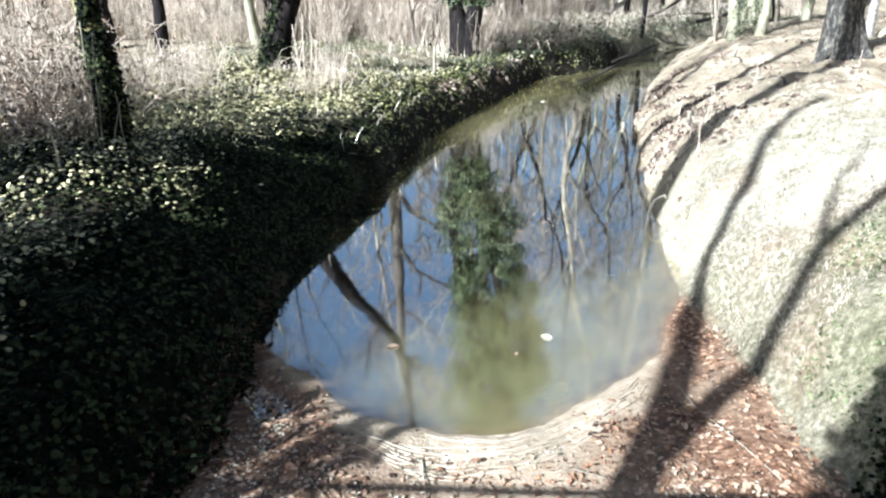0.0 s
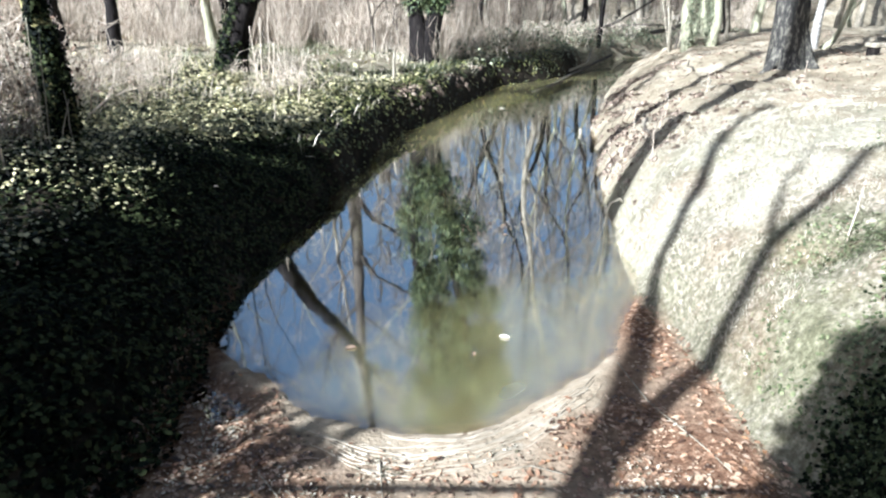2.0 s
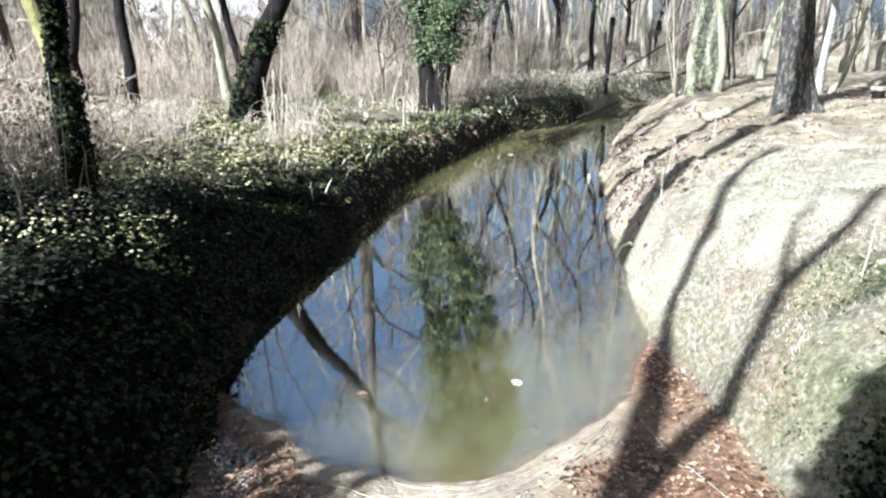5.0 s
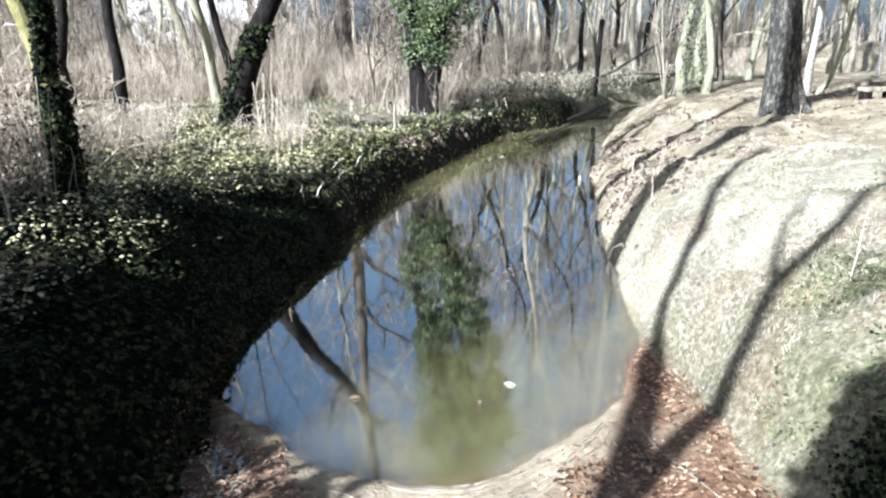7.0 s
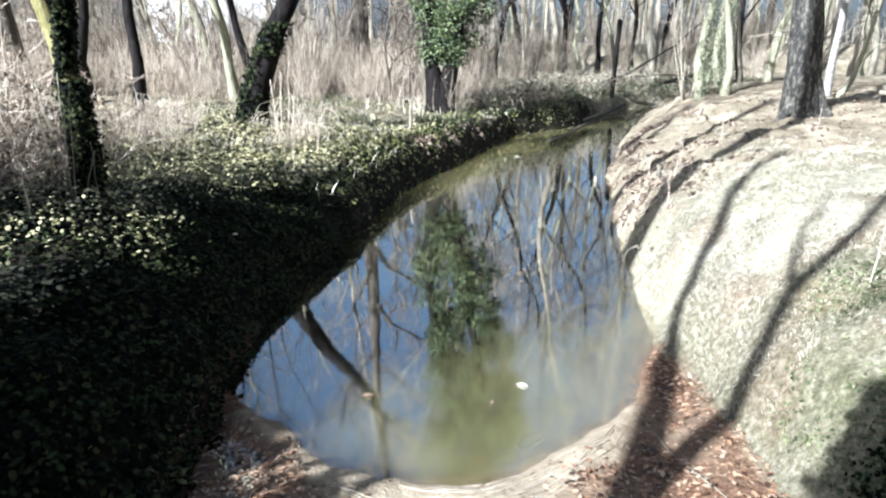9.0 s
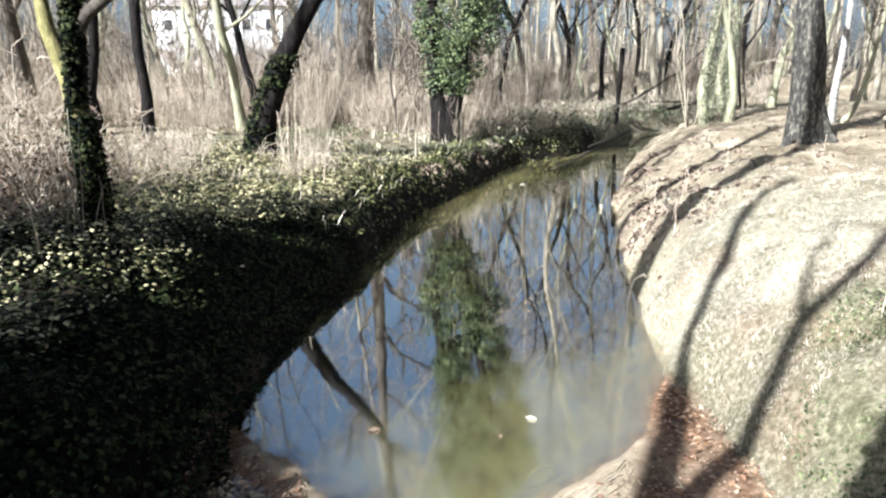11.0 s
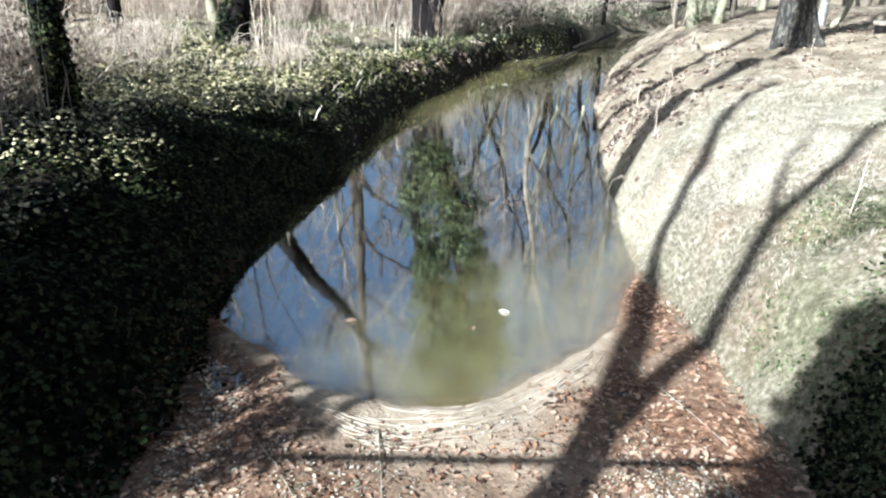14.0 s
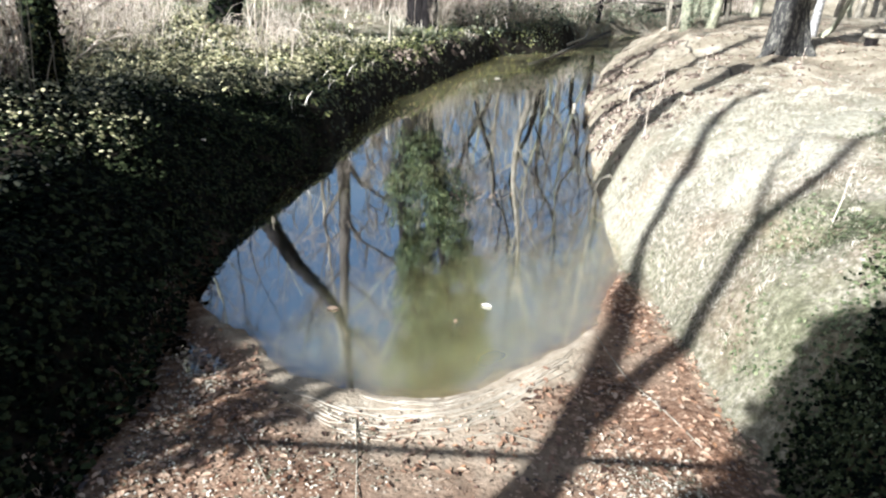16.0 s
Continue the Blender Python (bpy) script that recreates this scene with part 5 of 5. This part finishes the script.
stick("cut_stem", "pale cut stem at the water's edge", [Vector((2.80, 13.6, -0.1)), Vector((2.79, 13.6, 0.1))], 0.035, 0.03, BARK_PALE, "stem")
for pts in (((-1.05, 3.2), (-0.9, 3.0), (-0.75, 2.75)), ((-0.36, 3.35), (-0.31, 3.0), (-0.27, 2.6)), ((1.35, 4.5), (1.45, 4.0), (1.6, 3.5), (1.7, 3.2)), ((0.3, 3.25), (0.55, 3.3), (0.8, 3.2))):
    stick("fallen_twig", "thin pale twig lying on the stream bed", [Vector((x, y, max(0, z_at(x, y)) + 0.015)) for x, y in pts], 0.005, 0.003, BARK_PALE, "twig", "fallen twigs")

# ---- brambles and brushwood at the bend ----
def bramble(seed, x, y, wide, tall, leaves):
    r = random.Random(seed)
    t = thing("bramble_bush", "low tangled bramble bush with dark green leaves", "bush", "brambles", stand(x, y))
    b = Build()
    for _ in range(70):
        a = r.random() * 6.28
        d = Vector((math.cos(a), math.sin(a), 0))
        p = Vector((r.gauss(0, wide * 0.3), r.gauss(0, wide * 0.3), -0.05))
        reach, top = wide * r.uniform(0.4, 1.0), tall * r.uniform(0.6, 1.2)
        b.tube([p, p + d * reach * 0.3 + Vector((0, 0, top * 0.8)), p + d * reach * 0.65 + Vector((0, 0, top)), p + d * reach + Vector((0, 0, top * 0.45))], [0.012, 0.01, 0.008, 0.004], 3, False)
    tagged(piece("tangle", b.mesh("tangle"), CANE, t, "pale arching bare canes"), kind="stuff")
    n = int(leaves * 0.6)
    ang, rr = rs.random(n) * 6.3, wide * np.sqrt(rs.random(n))
    h = tall * np.sqrt(np.clip(1 - (rr / wide) ** 2, 0, 1)) * (0.3 + 0.75 * rs.random(n))
    at = np.stack([np.cos(ang) * rr, np.sin(ang) * rr, h], -1)
    tagged(piece("foliage", scatter_mesh("foliage", LEAF, at, turns(rs.random(n) * 6.3, rs.normal(0.4, 0.5, n), rs.random(n) * 6.3), 0.06 + 0.07 * rs.random(n)), BRAMBLE, t, "dark green bramble leaves"), kind="stuff")
    return t


for k, (x, y, w, h, n) in enumerate(((0.9, 21.3, 1.0, 0.7, 700), (2.4, 23.6, 1.2, 0.8, 900), (3.3, 25.4, 1.2, 0.9, 900), (4.7, 27.3, 1.4, 0.9, 900), (6.0, 29.2, 1.3, 0.8, 800), (7.6, 31.4, 1.5, 0.9, 800), (9.8, 33.6, 1.6, 1.0, 800), (9.3, 26.9, 0.9, 0.7, 400))):
    bramble(300 + k, x, y, w, h, n)
for pts, r0, m in ((((5.4, 28.4, 1.0), (7.0, 28.9, 1.5), (9.0, 29.5, 2.6), (10.2, 30.0, 3.6)), 0.07, BARK), (((6.5, 30.5, 1.2), (8.5, 30.8, 1.35), (10.8, 30.8, 1.3)), 0.07, BARK),
                   (((8.6, 29.2, 1.1), (10.0, 30.2, 1.3), (11.2, 31.5, 2.2)), 0.08, BARK), (((4.2, 24.0, 0.05), (5.2, 25.2, 0.25), (5.6, 26.4, 0.7)), 0.05, BARK_PALE)):
    stick("fallen_branch", "long fallen branch lying among the brambles", [Vector(p) for p in pts], r0, r0 * 0.4, m, "branch", "fallen branches")

stick("dead_stem", "broken dark dead stem standing in the brushwood", [Vector((6.1, 27.6, 0.6)), Vector((6.12, 27.6, 1.6)), Vector((6.15, 27.6, 2.4)), Vector((6.2, 27.6, 3.55))], 0.085, 0.1, BARK_DARK, "dead tree")


def leafy_tangle(seed, x, y, wide, tall, canes, leaves):
    """A thicket of crossing bare twigs that still holds its withered leaves."""
    r = random.Random(seed)
    t = thing("thicket", "tangled tan thicket with withered brown leaves", "bush", "thickets", stand(x, y))
    b = Build()
    tips = []
    for _ in range(canes):
        p = Vector((r.gauss(0, wide * 0.45), r.gauss(0, wide * 0.3), -0.08))
        pl = limb(r, p, (r.gauss(0, 0.35), r.gauss(0, 0.35), 1), tall * r.uniform(0.5, 1.1), 6, 0.2, 0.02)
        b.tube(pl, taper(0.011, 0.004, 6), 4, False)
        for _ in range(5):
            g = r.randint(2, 6)
            tw = limb(r, pl[g], (r.gauss(0, 1), r.gauss(0, 1), r.gauss(0.25, 0.5)), tall * r.uniform(0.12, 0.32), 3, 0.3, 0.0)
            b.tube(tw, [0.006, 0.005, 0.004, 0.003], 3, False)
            tips += tw[1:]
    tagged(piece("brushwood", b.mesh("brushwood"), CANE, t), kind="stuff")
    at = np.array([tuple(tips[r.randrange(len(tips))]) for _ in range(leaves)]) + rs.normal(0, 0.03, (leaves, 3))
    tagged(piece("withered_leaves", scatter_mesh("withered_leaves", DRY_LEAF, at, turns(rs.random(leaves) * 6.3, rs.normal(0.8, 0.6, leaves), rs.random(leaves) * 6.3), 0.035 + 0.04 * rs.random(leaves)), DEAD, t, "withered brown leaves"), kind="stuff")
    return t


for k, (x, y, w, h) in enumerate(((-4.95, 7.3, 0.5, 1.7), (-5.5, 8.0, 0.7, 2.1), (-6.2, 8.6, 0.8, 2.3), (-5.1, 8.7, 0.6, 1.6), (-4.6, 6.6, 0.4, 0.9))):
    leafy_tangle(500 + k, x, y, w, h, 38, 420)

stick("sunken_branch", "long dark branch half sunk along the far bank", [Vector(p) for p in ((2.5, 19.4, -0.01), (3.35, 21.0, 0.02), (4.46, 23.75, 0.05), (5.5, 26.0, 0.1), (6.8, 28.3, 0.28))], 0.03, 0.05, BARK, "branch", "fallen branches")

# roots and clods along the worn bank ledges
for k in range(7):
    y = 9.6 + 7 * rng.random()
    d = rng.choice((0.55, 1.15, 1.85)) + rng.gauss(0, 0.06)
    x = float(table(RIGHT_EDGE, y)) + d * 1.07
    pl = []
    for j in range(5):
        yy = y + 0.35 * j
        xx = float(table(RIGHT_EDGE, yy)) + d * 1.07 + 0.06 * math.sin(j * 1.7 + k)
        pl.append(Vector((xx, yy, z_at(xx, yy) + 0.01)))
    stick("bare_root", "bare root along the worn bank ledge", pl, 0.03, 0.012, BARK if k % 2 else BARK_PALE, "root", "bank roots")

# crumbled soil and clods on the worn sunny bank
ICO = [(0, 1, 1.618), (0, -1, 1.618), (0, 1, -1.618), (0, -1, -1.618), (1, 1.618, 0), (-1, 1.618, 0), (1, -1.618, 0), (-1, -1.618, 0), (1.618, 0, 1), (-1.618, 0, 1), (1.618, 0, -1), (-1.618, 0, -1)]
LUMP = (np.array(ICO) * (0.3, 0.22, 0.16) * (1 + 0.25 * np.sin(np.arange(12) * 2.4))[:, None],
        np.array([(a, b, c) for a in range(12) for b in range(a + 1, 12) for c in range(b + 1, 12) if all(abs((Vector(ICO[p]) - Vector(ICO[q])).length - 2) < 0.01 for p, q in ((a, b), (b, c), (a, c)))]))


def clod_share(x, y):
    _, dr = banks(x, y)
    return (dr > -0.03) * np.clip(1.3 - dr / 1.6, 0.05, 1) * np.clip((y - 7.6) / 2, 0, 1) * np.clip(0.35 + 2.2 * rough(x, y, 1.5, 3, 91), 0, 1)


x, y = strew(9000, (2.0, 7.5, 7.6, 18), clod_share)
me = scatter_mesh("soil_clods", LUMP, np.stack([x, y, height(x, y) + 0.005], -1), slope_turns(x, y, 0.4), 0.04 + 0.13 * rs.random(len(x)) ** 3)
tagged(piece("soil_clods", me, SOIL), "crumbled brown clods on the worn sunny bank", "soil", kind="stuff")
x, y = strew(5000, (-2.6, 2.2, 9, 20), lambda x, y: (banks(x, y)[0] > 0.05) * (banks(x, y)[0] < 0.6) * np.clip(0.2 + 2.4 * rough(x, y, 1.3, 3, 92), 0, 1))
me = scatter_mesh("soil_clods", LUMP, np.stack([x, y, height(x, y) + 0.005], -1), slope_turns(x, y, 0.4), 0.05 + 0.13 * rs.random(len(x)) ** 2)
tagged(piece("soil_clods", me, SOIL), "dark crumbled clods under the brow of the ivy bank", "soil", kind="stuff")
# withered grass drooping over the brow
x, y = strew(9000, (-2.8, 2.0, 8.5, 20), lambda x, y: (banks(x, y)[0] > 0.25) * (banks(x, y)[0] < 0.7) * np.clip(2.6 * rough(x, y, 1.2, 3, 93) - 0.1, 0, 1))
me = scatter_mesh("dry_grass", BLADE, np.stack([x, y, height(x, y)], -1), turns(rs.normal(-1.2, 0.7, len(x)), rs.normal(-0.6, 0.5, len(x)), rs.normal(0, 0.4, len(x))), 0.1 + 0.18 * rs.random(len(x)))
tagged(piece("dry_grass", me, STRAW), "withered grass drooping over the bank's brow", "grass", kind="stuff")

# the low log seat by the far trees
seat = thing("log_seat", "low seat of dark weathered timber", "bench", m=stand(8.72, 13.85, 8, 1, 0.0))


def box_mesh(name, x0, x1, y0, y1, z0, z1, bev=0.012):
    bm = bmesh.new()
    bmesh.ops.create_cube(bm, size=1)
    bmesh.ops.scale(bm, vec=(x1 - x0, y1 - y0, z1 - z0), verts=bm.verts)
    bmesh.ops.translate(bm, vec=((x0 + x1) / 2, (y0 + y1) / 2, (z0 + z1) / 2), verts=bm.verts)
    bmesh.ops.bevel(bm, geom=bm.edges[:], offset=bev, segments=1, affect="EDGES")
    me = bpy.data.meshes.new(name)
    bm.to_mesh(me)
    bm.free()
    return me


# Pale top over near-black legs puts the sunlit top into the colour.
piece("seat", box_mesh("seat", -0.36, 0.36, -0.14, 0.14, 0.14, 0.22), BARK_PALE, seat)
for x in (-0.26, 0.26):
    piece("leg", box_mesh("leg", x - 0.07, x + 0.07, -0.11, 0.11, -0.06, 0.14), BARK_DARK, seat)

# a white house beyond the wood
house = thing("house", "distant white plastered house with a grey roof", "house", m=pose(-25, 72, z_at(-25, 72), 0, 0, 6))
piece("wall", box_mesh("wall", -6.5, 6.5, 0, 8, -0.5, 6.6, 0.02), PLASTER, house)
b = Build()
b.v += [(-7, -0.5, 6.6), (7, -0.5, 6.6), (7, 8.5, 6.6), (-7, 8.5, 6.6), (-7, 4, 9.4), (7, 4, 9.4)]
b.f += [(0, 1, 5, 4), (2, 3, 4, 5), (0, 4, 3), (1, 2, 5), (3, 2, 1, 0)]
piece("roof", mesh_from("roof", b.v, b.f, False), ROOF, house)
for z in (1.2, 4.2):
    for x in (-5, -2.4, 0.2, 2.8, 5.2):
        w = piece("window", box_mesh("window", x - 0.5, x + 0.5, -0.06, 0.02, z, z + 1.2), PLASTER, house)
        piece("pane", box_mesh("pane", x - 0.42, x + 0.42, -0.075, 0.0, z + 0.08, z + 1.12, 0.005), GLASS, w)

# arching bramble canes over the low plants of the far side
for k in range(46):
    x, y = rng.uniform(-6.8, -2.2), rng.uniform(9.3, 15.5)
    if banks(np.array([x]), np.array([y]))[0][0] < 0.8:
        continue
    a, reach, top = rng.random() * 6.28, rng.uniform(0.5, 1.3), rng.uniform(0.25, 0.75)
    z = z_at(x, y)
    stick("bramble_cane", "thin pale arching bramble cane among the ivy", [Vector((x + math.cos(a) * reach * u, y + math.sin(a) * reach * u, z - 0.04 + top * h + rng.gauss(0, 0.02))) for u, h in ((0, 0), (0.15, 0.6), (0.4, 1.0), (0.7, 0.9), (1.0, 0.4))], 0.008, 0.004, CANE, "cane", "bramble canes")
